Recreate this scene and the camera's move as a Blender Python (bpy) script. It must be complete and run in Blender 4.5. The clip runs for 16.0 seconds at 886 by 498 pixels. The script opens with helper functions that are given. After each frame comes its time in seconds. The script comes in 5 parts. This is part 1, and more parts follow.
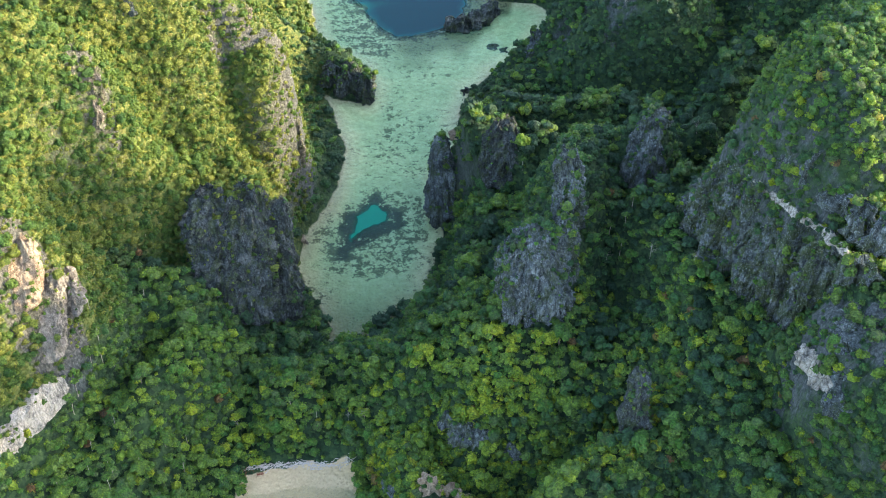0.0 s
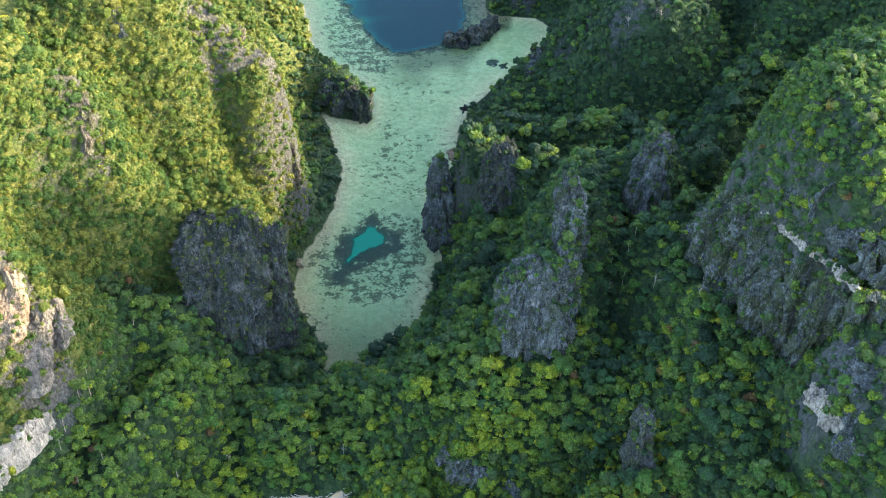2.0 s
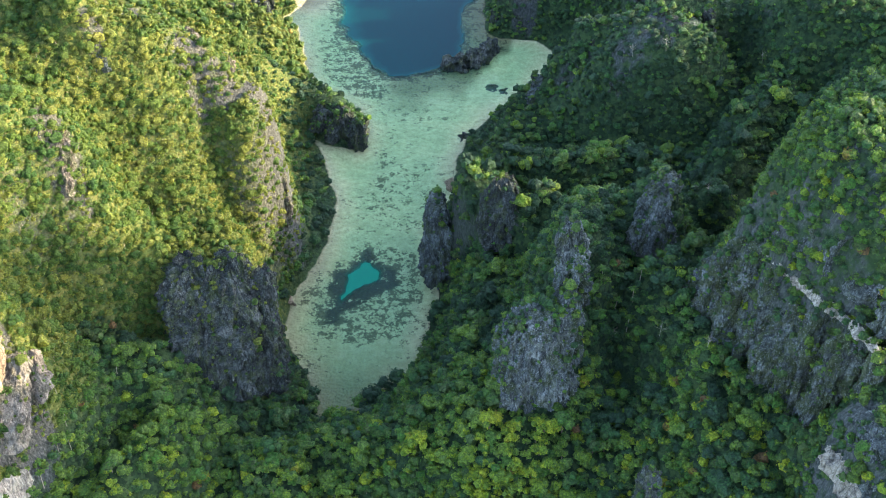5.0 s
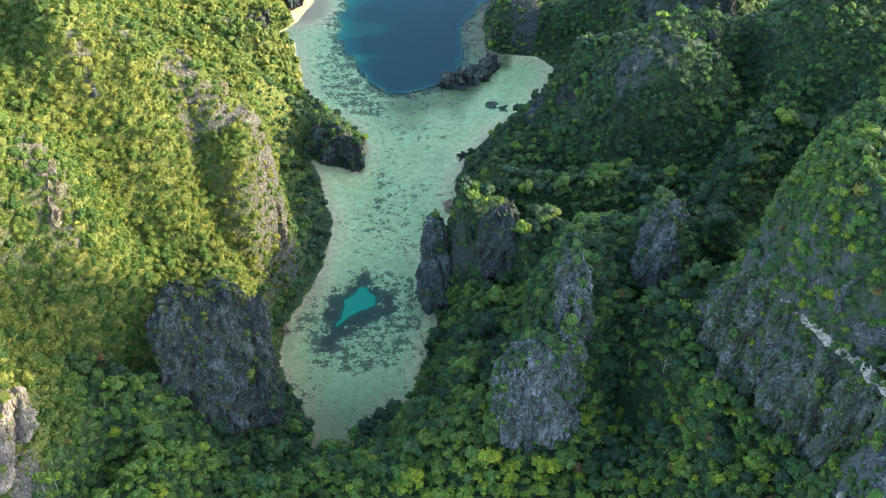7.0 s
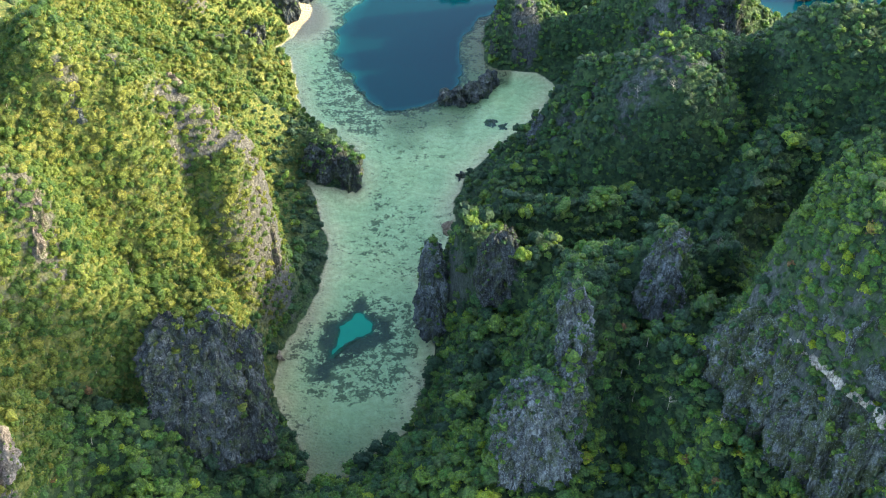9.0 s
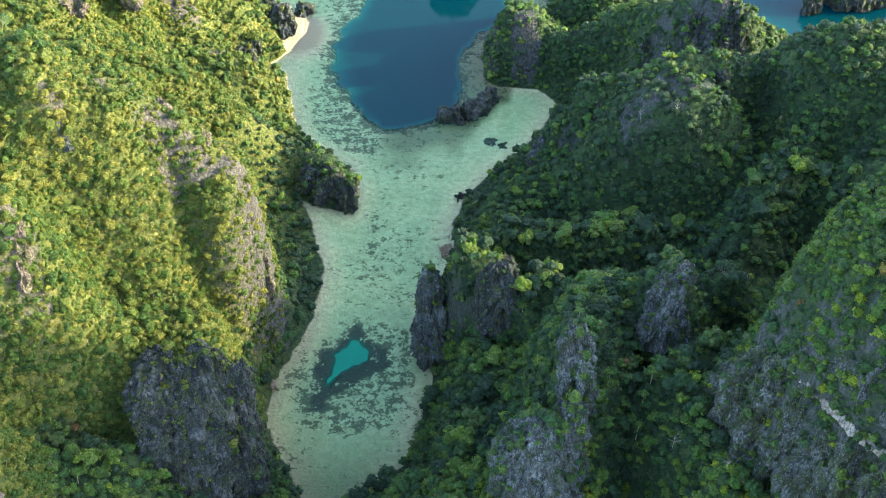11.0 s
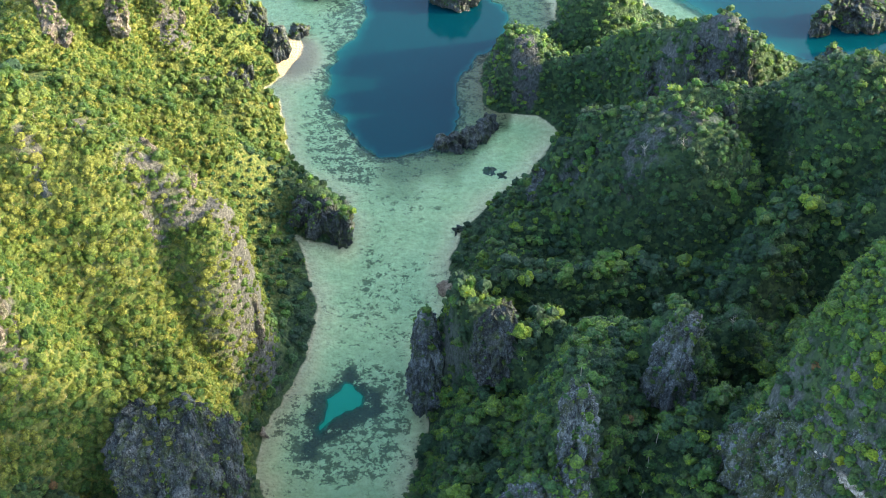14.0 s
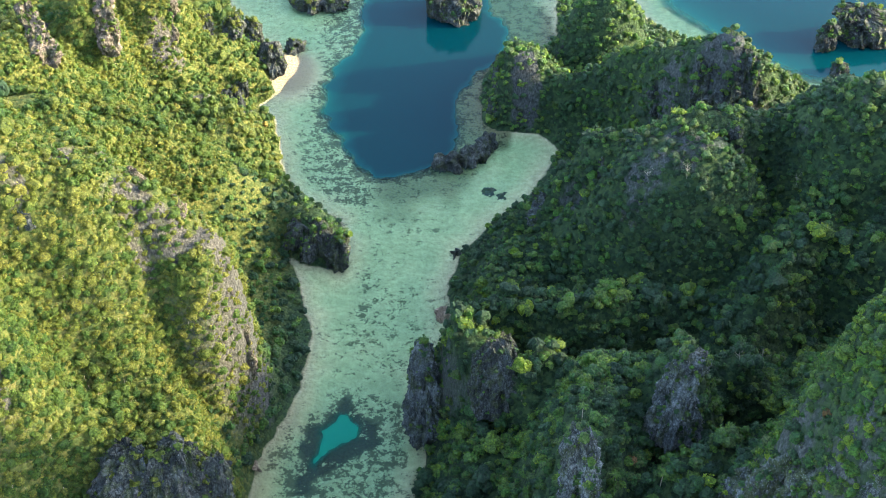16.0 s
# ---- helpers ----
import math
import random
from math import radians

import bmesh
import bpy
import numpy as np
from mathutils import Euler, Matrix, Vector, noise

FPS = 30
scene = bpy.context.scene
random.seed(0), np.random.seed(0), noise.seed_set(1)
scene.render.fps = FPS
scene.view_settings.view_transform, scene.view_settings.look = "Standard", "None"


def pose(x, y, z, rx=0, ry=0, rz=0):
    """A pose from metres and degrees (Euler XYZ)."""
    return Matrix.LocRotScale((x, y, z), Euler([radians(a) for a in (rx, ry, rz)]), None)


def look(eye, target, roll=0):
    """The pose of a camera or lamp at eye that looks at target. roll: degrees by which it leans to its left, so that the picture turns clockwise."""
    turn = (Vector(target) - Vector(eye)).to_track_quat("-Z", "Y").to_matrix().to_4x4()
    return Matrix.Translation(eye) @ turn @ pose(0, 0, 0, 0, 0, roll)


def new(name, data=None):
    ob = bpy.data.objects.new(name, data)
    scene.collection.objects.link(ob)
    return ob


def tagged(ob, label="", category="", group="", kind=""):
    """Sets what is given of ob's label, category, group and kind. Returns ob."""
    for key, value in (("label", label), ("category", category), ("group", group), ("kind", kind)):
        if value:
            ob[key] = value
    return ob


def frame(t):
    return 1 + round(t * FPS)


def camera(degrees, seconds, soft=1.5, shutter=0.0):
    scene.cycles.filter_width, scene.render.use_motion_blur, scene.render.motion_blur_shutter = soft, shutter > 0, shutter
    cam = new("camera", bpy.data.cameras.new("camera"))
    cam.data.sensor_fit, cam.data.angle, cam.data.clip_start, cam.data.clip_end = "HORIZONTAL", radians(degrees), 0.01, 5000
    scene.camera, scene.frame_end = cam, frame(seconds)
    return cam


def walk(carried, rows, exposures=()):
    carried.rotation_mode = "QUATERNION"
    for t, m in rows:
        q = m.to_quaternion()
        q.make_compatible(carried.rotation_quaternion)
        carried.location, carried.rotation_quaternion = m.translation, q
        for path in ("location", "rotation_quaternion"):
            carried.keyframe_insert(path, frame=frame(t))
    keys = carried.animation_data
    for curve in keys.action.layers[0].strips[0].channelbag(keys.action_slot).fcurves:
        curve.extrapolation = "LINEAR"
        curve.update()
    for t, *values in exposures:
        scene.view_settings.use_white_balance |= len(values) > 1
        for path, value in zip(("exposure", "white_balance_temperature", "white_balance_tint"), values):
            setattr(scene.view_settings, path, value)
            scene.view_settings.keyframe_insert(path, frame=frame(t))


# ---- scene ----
# camera: seconds, eye (x, y, z), turn (rx, ry, rz)
cam = camera(40.00, 16.0, soft=1.05)
PATH = [
    (0.0, 0.00, 0.00, 393.69, 49.453, -0.000, 0.000),
    (1.0, 0.48, 8.76, 393.59, 49.479, -0.006, 0.015),
    (2.0, 0.98, 17.53, 393.50, 49.503, -0.010, 0.029),
    (3.0, 1.50, 26.32, 393.41, 49.527, -0.012, 0.044),
    (4.0, 2.03, 35.13, 393.34, 49.548, -0.011, 0.058),
    (5.0, 2.58, 43.95, 393.26, 49.569, -0.009, 0.073),
    (6.0, 3.14, 52.80, 393.20, 49.588, -0.004, 0.087),
    (7.0, 3.72, 61.65, 393.15, 49.606, 0.003, 0.101),
    (8.0, 4.31, 70.53, 393.10, 49.622, 0.012, 0.115),
    (9.0, 4.92, 79.42, 393.06, 49.637, 0.024, 0.129),
    (10.0, 5.55, 88.33, 393.03, 49.651, 0.037, 0.143),
    (11.0, 6.19, 97.26, 393.00, 49.663, 0.053, 0.157),
    (12.0, 6.84, 106.20, 392.98, 49.674, 0.071, 0.171),
    (13.0, 7.52, 115.16, 392.98, 49.684, 0.091, 0.184),
    (14.0, 8.21, 124.14, 392.97, 49.692, 0.113, 0.198),
    (15.0, 8.91, 133.13, 392.98, 49.699, 0.137, 0.211),
    (16.0, 9.63, 142.14, 392.99, 49.705, 0.164, 0.224),
]
walk(cam, [(t, pose(x, y, z, rx, ry, rz)) for t, x, y, z, rx, ry, rz in PATH], exposures=[(0.0, 2.90, 6700, 12), (16.0, 2.90, 6700, 12)])

# ---- light: a low hazy sun from the east, a bright sky ----
SUN_HEIGHT, SUN_FROM = 19.0, (0.995, 0.09)
sky_world = bpy.data.worlds.new("sky")
sky_world.use_nodes = True
scene.world = sky_world
wn = sky_world.node_tree.nodes
sky = wn.new("ShaderNodeTexSky")
sky.sky_type, sky.sun_disc = "NISHITA", False
sky.sun_elevation, sky.sun_rotation = radians(SUN_HEIGHT), math.atan2(SUN_FROM[0], SUN_FROM[1])
sky.air_density, sky.dust_density, sky.ozone_density = 1.0, 1.8, 1.1
wn["Background"].inputs["Strength"].default_value = 0.15
sky_world.node_tree.links.new(sky.outputs["Color"], wn["Background"].inputs["Color"])
sun = new("sun", bpy.data.lights.new("sun", "SUN"))
sun.data.energy, sun.data.angle, sun.data.color = 1.95, radians(1.0), (1.0, 0.84, 0.52)
sun.matrix_world = look((SUN_FROM[0] * 900, SUN_FROM[1] * 900, 900 * math.tan(radians(SUN_HEIGHT))), (0, 0, 0))

# ---- materials ----


class Nodes:
    """A short way to write a node material."""

    def __init__(self, name):
        self.material = bpy.data.materials.new(name)
        self.material.use_nodes = True
        self.tree = self.material.node_tree
        self.shader = self.tree.nodes["Principled BSDF"]
        self.output = self.tree.nodes["Material Output"]

    def add(self, kind, **inputs):
        node = self.tree.nodes.new("ShaderNode" + kind)
        for key, value in inputs.items():
            self.put(node.inputs[key.replace("_", " ")], value)
        return node

    def put(self, socket, value):
        if isinstance(value, bpy.types.NodeSocket):
            self.tree.links.new(value, socket)
        else:
            socket.default_value = value

    def place(self, sx=1.0, sy=1.0, sz=1.0):
        m = self.add("Mapping", Vector=self.add("NewGeometry").outputs["Position"])
        m.inputs["Scale"].default_value = (sx, sy, sz)
        return m.outputs["Vector"]

    def noise(self, vector, scale, detail=4.0, rough=0.55):
        return self.add("TexNoise", Vector=vector, Scale=scale, Detail=detail, Roughness=rough).outputs["Fac"]

    def ramp(self, fac, *stops):
        node = self.add("ValToRGB", Fac=fac)
        els = node.color_ramp.elements
        while len(els) < len(stops):
            els.new(0.5)
        for el, (at, colour) in zip(els, stops):
            el.position, el.color = at, (*colour, 1)
        return node.outputs["Color"]

    def mix(self, fac, a, b, blend="MIX"):
        node = self.tree.nodes.new("ShaderNodeMix")
        node.data_type, node.blend_type = "RGBA", blend
        for socket, value in ((node.inputs[0], fac), (node.inputs[6], a), (node.inputs[7], b)):
            self.put(socket, (*value, 1) if isinstance(value, tuple) and len(value) == 3 else value)
        return node.outputs[2]

    def maths(self, op, a, b=0.0, c=0.0):
        node = self.tree.nodes.new("ShaderNodeMath")
        node.operation = op
        for socket, value in zip(node.inputs, (a, b, c)):
            self.put(socket, value)
        return node.outputs[0]

    def value(self, name):
        node = self.add("Attribute")
        node.attribute_name = name
        return node.outputs["Fac"]

    def bump(self, height, strength, distance):
        return self.add("Bump", Height=height, Strength=strength, Distance=distance).outputs["Normal"]

    def done(self, colour, rough=0.8, normal=None):
        self.put(self.shader.inputs["Base Color"], colour)
        self.put(self.shader.inputs["Roughness"], rough)
        self.shader.inputs["Specular IOR Level"].default_value = 0.25
        if normal is not None:
            self.put(self.shader.inputs["Normal"], normal)
        return self.material


def limestone(name, dark, mid, pale, streak, mossy=0.75, spread=0.0, cracked=0.6):
    """Karst limestone: bedded, cracked and weathered grey with dark run-off streaks, moss and paler fresh breaks."""
    n = Nodes(name)
    broad = n.noise(n.place(), 0.13, 5)
    fine = n.noise(n.place(1, 1, 0.26), 1.7, 7, 0.78)
    beds = n.noise(n.place(0.22, 0.22, 1.5), 0.8, 5, 0.65)
    tall = n.noise(n.place(1, 1, 0.14), 0.75, 6, 0.7)
    cracks = n.add("TexVoronoi", Vector=n.place(1, 1, 0.16), Scale=0.5)
    cracks.feature = "DISTANCE_TO_EDGE"
    crack = n.ramp(n.maths("ADD", cracks.outputs["Distance"], n.maths("MULTIPLY", fine, 0.12)), (0.06, (0, 0, 0)), (0.16, (1, 1, 1)))
    tone = n.maths("ADD", n.maths("MULTIPLY", broad, 0.30), n.maths("ADD", n.maths("MULTIPLY", fine, 0.54), n.maths("MULTIPLY", beds, 0.16)))
    colour = n.ramp(tone, (0.42, dark), (0.50, mid), (0.58, pale))
    colour = n.mix(n.maths("MULTIPLY", n.ramp(tall, (0.46, (0, 0, 0)), (0.60, (1, 1, 1))), streak), colour, tuple(c * 0.5 for c in dark))
    colour = n.mix(n.maths("MULTIPLY", n.maths("SUBTRACT", 1.0, crack), cracked), colour, tuple(c * 0.35 for c in dark))
    moss = n.ramp(n.maths("ADD", n.maths("MULTIPLY", n.noise(n.place(), 0.25, 6, 0.65), 0.7), n.maths("MULTIPLY", fine, 0.3)), (0.49 - spread, (0, 0, 0)), (0.57 - spread, (1, 1, 1)))
    colour = n.mix(n.maths("MULTIPLY", moss, mossy), colour, n.ramp(fine, (0.4, (0.024, 0.046, 0.014)), (0.6, (0.074, 0.096, 0.034))))
    fleck = n.ramp(n.noise(n.place(1, 1, 0.45), 3.2, 4, 0.65), (0.575, (0, 0, 0)), (0.625, (1, 1, 1)))
    colour = n.mix(n.maths("MULTIPLY", fleck, 0.55), colour, tuple(min(c * 1.3, 0.7) for c in pale))
    rough_up = n.maths("ADD", n.maths("ADD", fine, n.maths("MULTIPLY", beds, 0.8)), n.maths("MULTIPLY", crack, 0.35))
    return n.done(colour, 0.9, n.bump(rough_up, 1.0, 1.1))


ROCK = limestone("grey_limestone", (0.046, 0.056, 0.060), (0.106, 0.131, 0.140), (0.31, 0.35, 0.355), 0.5)
MOSSY_ROCK = limestone("mossy_limestone", (0.046, 0.056, 0.060), (0.106, 0.131, 0.140), (0.31, 0.35, 0.355), 0.4, 0.85, 0.045)
DARK_ROCK = limestone("dark_limestone", (0.021, 0.027, 0.029), (0.056, 0.070, 0.073), (0.18, 0.205, 0.205), 0.5)
PALE_ROCK = limestone("pale_limestone", (0.085, 0.072, 0.06), (0.19, 0.165, 0.138), (0.36, 0.32, 0.275), 0.45)
WHITE_ROCK = limestone("white_limestone", (0.17, 0.165, 0.155), (0.44, 0.41, 0.36), (0.66, 0.61, 0.52), 0.2, 0.15, 0.0, 0.22)
SMOOTH_ROCK = limestone("smooth_pale_limestone", (0.13, 0.115, 0.10), (0.25, 0.22, 0.19), (0.42, 0.38, 0.33), 0.25, 0.35, 0.0, 0.2)
TAN_ROCK = limestone("tan_limestone", (0.20, 0.145, 0.10), (0.36, 0.27, 0.19), (0.52, 0.42, 0.31), 0.2, 0.1, 0.0, 0.35)
LEDGE_ROCK = limestone("ledge_limestone", (0.22, 0.20, 0.175), (0.46, 0.41, 0.35), (0.68, 0.62, 0.54), 0.15, 0.15)


def foliage(name, *stops):
    """Leaves: the tint of each plant, small differences from clump to clump, painted light and dark among the sprays
    and some light passing through.
    """
    n = Nodes(name)
    info = n.add("ObjectInfo")
    geo = n.add("NewGeometry")
    tint = n.maths("ADD", n.value("tint"), n.maths("MULTIPLY", n.maths("SUBTRACT", info.outputs["Random"], 0.5), 0.16))
    tint = n.maths("ADD", tint, n.maths("MULTIPLY", n.maths("SUBTRACT", geo.outputs["Random Per Island"], 0.5), 0.07))
    colour = n.ramp(tint, *stops)
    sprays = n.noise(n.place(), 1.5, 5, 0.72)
    # noise in the colour stands in for light and shade between sprays
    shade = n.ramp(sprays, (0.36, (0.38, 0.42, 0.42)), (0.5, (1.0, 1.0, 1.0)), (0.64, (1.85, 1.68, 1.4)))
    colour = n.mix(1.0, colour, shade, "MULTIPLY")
    n.done(colour, 0.55, n.bump(sprays, 1.0, 0.9))
    n.shader.inputs["Specular IOR Level"].default_value = 0.32
    through_leaf = n.add("BsdfTranslucent", Color=n.mix(1.0, colour, (1.25, 1.3, 0.55), "MULTIPLY"))
    both = n.add("MixShader", Fac=0.36)
    n.put(both.inputs[1], n.shader.outputs[0])
    n.put(both.inputs[2], through_leaf.outputs[0])
    n.put(n.output.inputs["Surface"], both.outputs[0])
    return n.material


# the low stops are lifted and bluish: shade and distant haze put into the colour
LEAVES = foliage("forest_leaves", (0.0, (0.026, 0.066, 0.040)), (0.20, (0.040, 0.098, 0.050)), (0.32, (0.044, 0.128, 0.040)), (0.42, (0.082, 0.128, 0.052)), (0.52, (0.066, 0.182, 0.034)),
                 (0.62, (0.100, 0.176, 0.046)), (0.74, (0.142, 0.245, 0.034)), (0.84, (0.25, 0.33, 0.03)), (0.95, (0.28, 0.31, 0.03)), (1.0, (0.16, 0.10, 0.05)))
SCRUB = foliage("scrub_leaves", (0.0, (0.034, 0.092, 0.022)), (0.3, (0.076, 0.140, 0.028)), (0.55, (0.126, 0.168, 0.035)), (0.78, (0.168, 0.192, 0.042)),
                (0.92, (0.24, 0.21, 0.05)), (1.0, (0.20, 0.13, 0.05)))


def bark_like(name, dark, pale):
    n = Nodes(name)
    return n.done(n.ramp(n.noise(n.place(1, 1, 0.3), 4.0, 5), (0.35, dark), (0.65, pale)), 0.85)


BARK = bark_like("grey_brown_bark", (0.09, 0.07, 0.05), (0.26, 0.22, 0.17))
DEADWOOD = bark_like("bleached_deadwood", (0.27, 0.24, 0.20), (0.52, 0.47, 0.40))
DRIFTWOOD = bark_like("white_driftwood", (0.40, 0.34, 0.29), (0.72, 0.64, 0.56))
RED_WOOD = bark_like("red_brown_wood", (0.14, 0.045, 0.025), (0.32, 0.12, 0.07))


def ground_material():
    """Limestone soil, litter and low growth on the land; sand, seagrass and coral under the water."""
    n = Nodes("ground")
    height = n.add("SeparateXYZ", Vector=n.add("NewGeometry").outputs["Position"]).outputs["Z"]
    up = n.add("SeparateXYZ", Vector=n.add("NewGeometry").outputs["Normal"]).outputs["Z"]
    speck = n.noise(n.place(), 1.3, 6, 0.75)
    broad = n.noise(n.place(), 0.06, 4)
    fine = n.noise(n.place(), 3.0, 4, 0.7)
    clumps = n.add("TexVoronoi", Vector=n.place(), Scale=0.62)
    clumps.inputs["Randomness"].default_value = 1.0
    cell = n.add("SeparateColor", Color=clumps.outputs["Color"]).outputs[0]
    leafy = n.maths("ADD", n.maths("MULTIPLY", cell, 0.32), n.maths("ADD", n.maths("MULTIPLY", speck, 0.38), n.maths("MULTIPLY", fine, 0.30)))
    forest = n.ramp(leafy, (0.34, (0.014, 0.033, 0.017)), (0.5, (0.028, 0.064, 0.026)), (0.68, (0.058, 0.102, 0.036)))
    # yellower western growth: partly its own hue, partly sunlight put into the colour
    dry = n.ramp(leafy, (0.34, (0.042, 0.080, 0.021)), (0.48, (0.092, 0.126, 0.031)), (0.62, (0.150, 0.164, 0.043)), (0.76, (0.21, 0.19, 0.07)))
    growth = n.mix(n.value("sunlit_west"), forest, dry)
    lumps = n.maths("SUBTRACT", 1.0, clumps.outputs["Distance"])
    stone = n.ramp(n.noise(n.place(1, 1, 0.35), 1.4, 7, 0.78), (0.40, (0.034, 0.041, 0.043)), (0.52, (0.082, 0.096, 0.098)), (0.68, (0.18, 0.20, 0.20)))
    # western stone painted lighter and warmer, as the sun makes it
    stone = n.mix(n.value("sunlit_west"), stone, n.mix(1.0, stone, (1.3, 1.12, 0.98), "MULTIPLY"))
    bare = n.ramp(n.maths("ADD", up, n.maths("MULTIPLY", n.maths("SUBTRACT", speck, 0.5), 0.5)), (0.10, (1, 1, 1)), (0.24, (0, 0, 0)))
    stony = n.maths("MULTIPLY", n.maths("SUBTRACT", n.maths("ADD", n.noise(n.place(1, 1, 0.5), 0.22, 5, 0.65), n.value("stony")), 0.74), 6.0)
    bare = n.maths("MAXIMUM", bare, n.add("Clamp", Value=stony).outputs[0])
    land = n.mix(bare, growth, stone)
    sand = n.ramp(n.noise(n.place(), 0.35, 5), (0.35, (0.62, 0.55, 0.34)), (0.65, (0.82, 0.74, 0.48)))
    beach = n.ramp(speck, (0.30, (0.60, 0.45, 0.26)), (0.70, (0.77, 0.59, 0.35)))
    # sand of the sunlit northern beach coloured darker, to hold down the sun's brightness
    beach = n.mix(n.value("sunlit_west"), beach, n.mix(1.0, beach, (0.72, 0.78, 0.86), "MULTIPLY"))
    coral = n.ramp(n.noise(n.place(), 1.1, 5), (0.35, (0.022, 0.022, 0.018)), (0.65, (0.085, 0.080, 0.052)))
    flat = n.place(1, 1, 0)
    patch = n.maths("ADD", n.maths("MULTIPLY", n.noise(flat, 0.21, 5, 0.62), 0.52), n.maths("ADD", n.maths("MULTIPLY", n.noise(flat, 0.70, 5, 0.62), 0.36), n.maths("MULTIPLY", n.noise(flat, 0.06, 3, 0.6), 0.12)))
    covered = n.add("Clamp", Value=n.maths("MULTIPLY", n.maths("ADD", n.maths("SUBTRACT", patch, 0.645), n.maths("MULTIPLY", n.value("reef"), 0.29)), 22.0)).outputs[0]
    coral = n.mix(n.add("Clamp", Value=n.maths("MULTIPLY", n.maths("SUBTRACT", n.value("reef"), 0.82), 2.4)).outputs[0], coral, (0.034, 0.030, 0.028))
    floor_sand = n.mix(n.value("silt"), n.mix(n.value("beach"), sand, beach), n.ramp(speck, (0.3, (0.17, 0.155, 0.085)), (0.7, (0.29, 0.265, 0.15))))
    bed = n.mix(n.maths("MULTIPLY", covered, n.add("Clamp", Value=n.maths("ADD", 0.42, n.maths("MULTIPLY", n.value("reef"), 0.70))).outputs[0]), floor_sand, coral)
    wet = n.ramp(n.maths("ADD", height, 0.06), (0.0, (0, 0, 0)), (0.35, (1, 1, 1)))
    shore_dry = n.mix(n.ramp(n.maths("ADD", n.value("beach"), n.maths("MULTIPLY", n.maths("SUBTRACT", speck, 0.5), 0.5)), (0.4, (0, 0, 0)), (0.55, (1, 1, 1))), land, beach)
    colour = n.mix(wet, bed, shore_dry)
    relief = n.maths("ADD", n.maths("MULTIPLY", lumps, 0.9), n.maths("ADD", speck, n.maths("MULTIPLY", fine, 0.5)))
    return n.done(colour, 0.95, n.bump(relief, 0.9, 1.3))


def water_material():
    """Clear over the sand, blue-green where it deepens; depth is the water's own, at every point of the sheet."""
    n = Nodes("lagoon_water")
    depth = n.value("depth")
    ripples = n.bump(n.noise(n.place(), 1.1, 4, 0.6), 0.10, 0.12)
    body = n.ramp(n.maths("MULTIPLY", depth, 1 / 18.0), (0.0, (0.13, 0.36, 0.30)), (0.16, (0.010, 0.085, 0.075)), (0.40, (0.0, 0.052, 0.060)), (0.8, (0.0, 0.028, 0.039)))
    body = n.mix(n.value("pool"), body, (0.0, 0.205, 0.135))
    clear = n.add("BsdfTransparent")
    n.put(clear.inputs["Color"], n.ramp(n.maths("MULTIPLY", depth, 0.5), (0.0, (0.97, 0.99, 0.97)), (0.25, (0.86, 0.98, 0.90)), (0.55, (0.76, 0.98, 0.85))))
    scatter = n.add("BsdfDiffuse", Color=body)
    cloud = n.maths("SUBTRACT", 1.0, n.maths("POWER", 2.718, n.maths("MULTIPLY", n.maths("MULTIPLY", depth, depth), -0.075)))
    inner = n.add("MixShader", Fac=n.add("Clamp", Value=cloud).outputs[0])
    n.put(inner.inputs[1], clear.outputs[0])
    n.put(inner.inputs[2], scatter.outputs[0])
    gloss = n.add("BsdfGlossy", Roughness=0.06, Normal=ripples)
    fresnel = n.add("Fresnel", IOR=1.2, Normal=ripples)
    outer = n.add("MixShader", Fac=fresnel.outputs[0])
    n.put(outer.inputs[1], inner.outputs[0])
    n.put(outer.inputs[2], gloss.outputs[0])
    n.put(n.output.inputs["Surface"], outer.outputs[0])
    return n.material


GROUND, WATER = ground_material(), water_material()

# ---- the lie of the land ----
HILLS = []


def hill(x, y, height, rx, ry, turn, steep):
    """A limestone hill: its top's place and height, its two radii, the turn of the first and how steep its flanks are."""
    HILLS.append((x, y, height, rx, ry, math.radians(turn), steep))


hill(-112, 338, 42, 13, 45, -31, 2.6)
hill(-155, 346, 74, 45, 23, 62, 4.1)
hill(-66, 349, 21, 21, 15, -56, 6.0)
hill(-6, 381, 37, 11, 12, -2, 4.0)
hill(-205, 382, 120, 57, 95, 11, 5.8)
hill(-179, 408, 134, 30, 30, -6, 5.8)
hill(-156, 419, 138, 38, 24, 20, 3.0)
hill(-102, 433, 66, 26, 41, 8, 6.0)
hill(-192, 488, 161, 21, 22, -0, 2.9)
hill(-181, 497, 145, 47, 90, 19, 5.2)
hill(-132, 490, 140, 37, 38, 86, 4.9)
hill(-87, 493, 102, 18, 24, 2, 6.0)
hill(-170, 585, 92, 52, 30, -46, 3.6)
hill(-146, 597, 61, 11, 12, -9, 4.0)
hill(-188, 612, 71, 92, 35, 8, 6.0)
hill(-205, 629, 97, 26, 60, -53, 3.4)
hill(-132, 676, 29, 40, 48, 17, 6.0)
hill(-204, 701, 81, 44, 64, -11, 6.0)
hill(-129, 754, 31, 19, 26, -42, 5.2)
hill(-156, 804, 16, 19, 41, 5, 2.5)
hill(12, 267, 25, 11, 82, 33, 6.0)
hill(55, 272, 54, 18, 69, -51, 5.9)
hill(103, 320, 77, 29, 90, 7, 2.9)
hill(41, 340, 51, 40, 73, 77, 5.5)
hill(19, 384, 41, 20, 95, -3, 6.0)
hill(81, 386, 62, 11, 48, 20, 2.9)
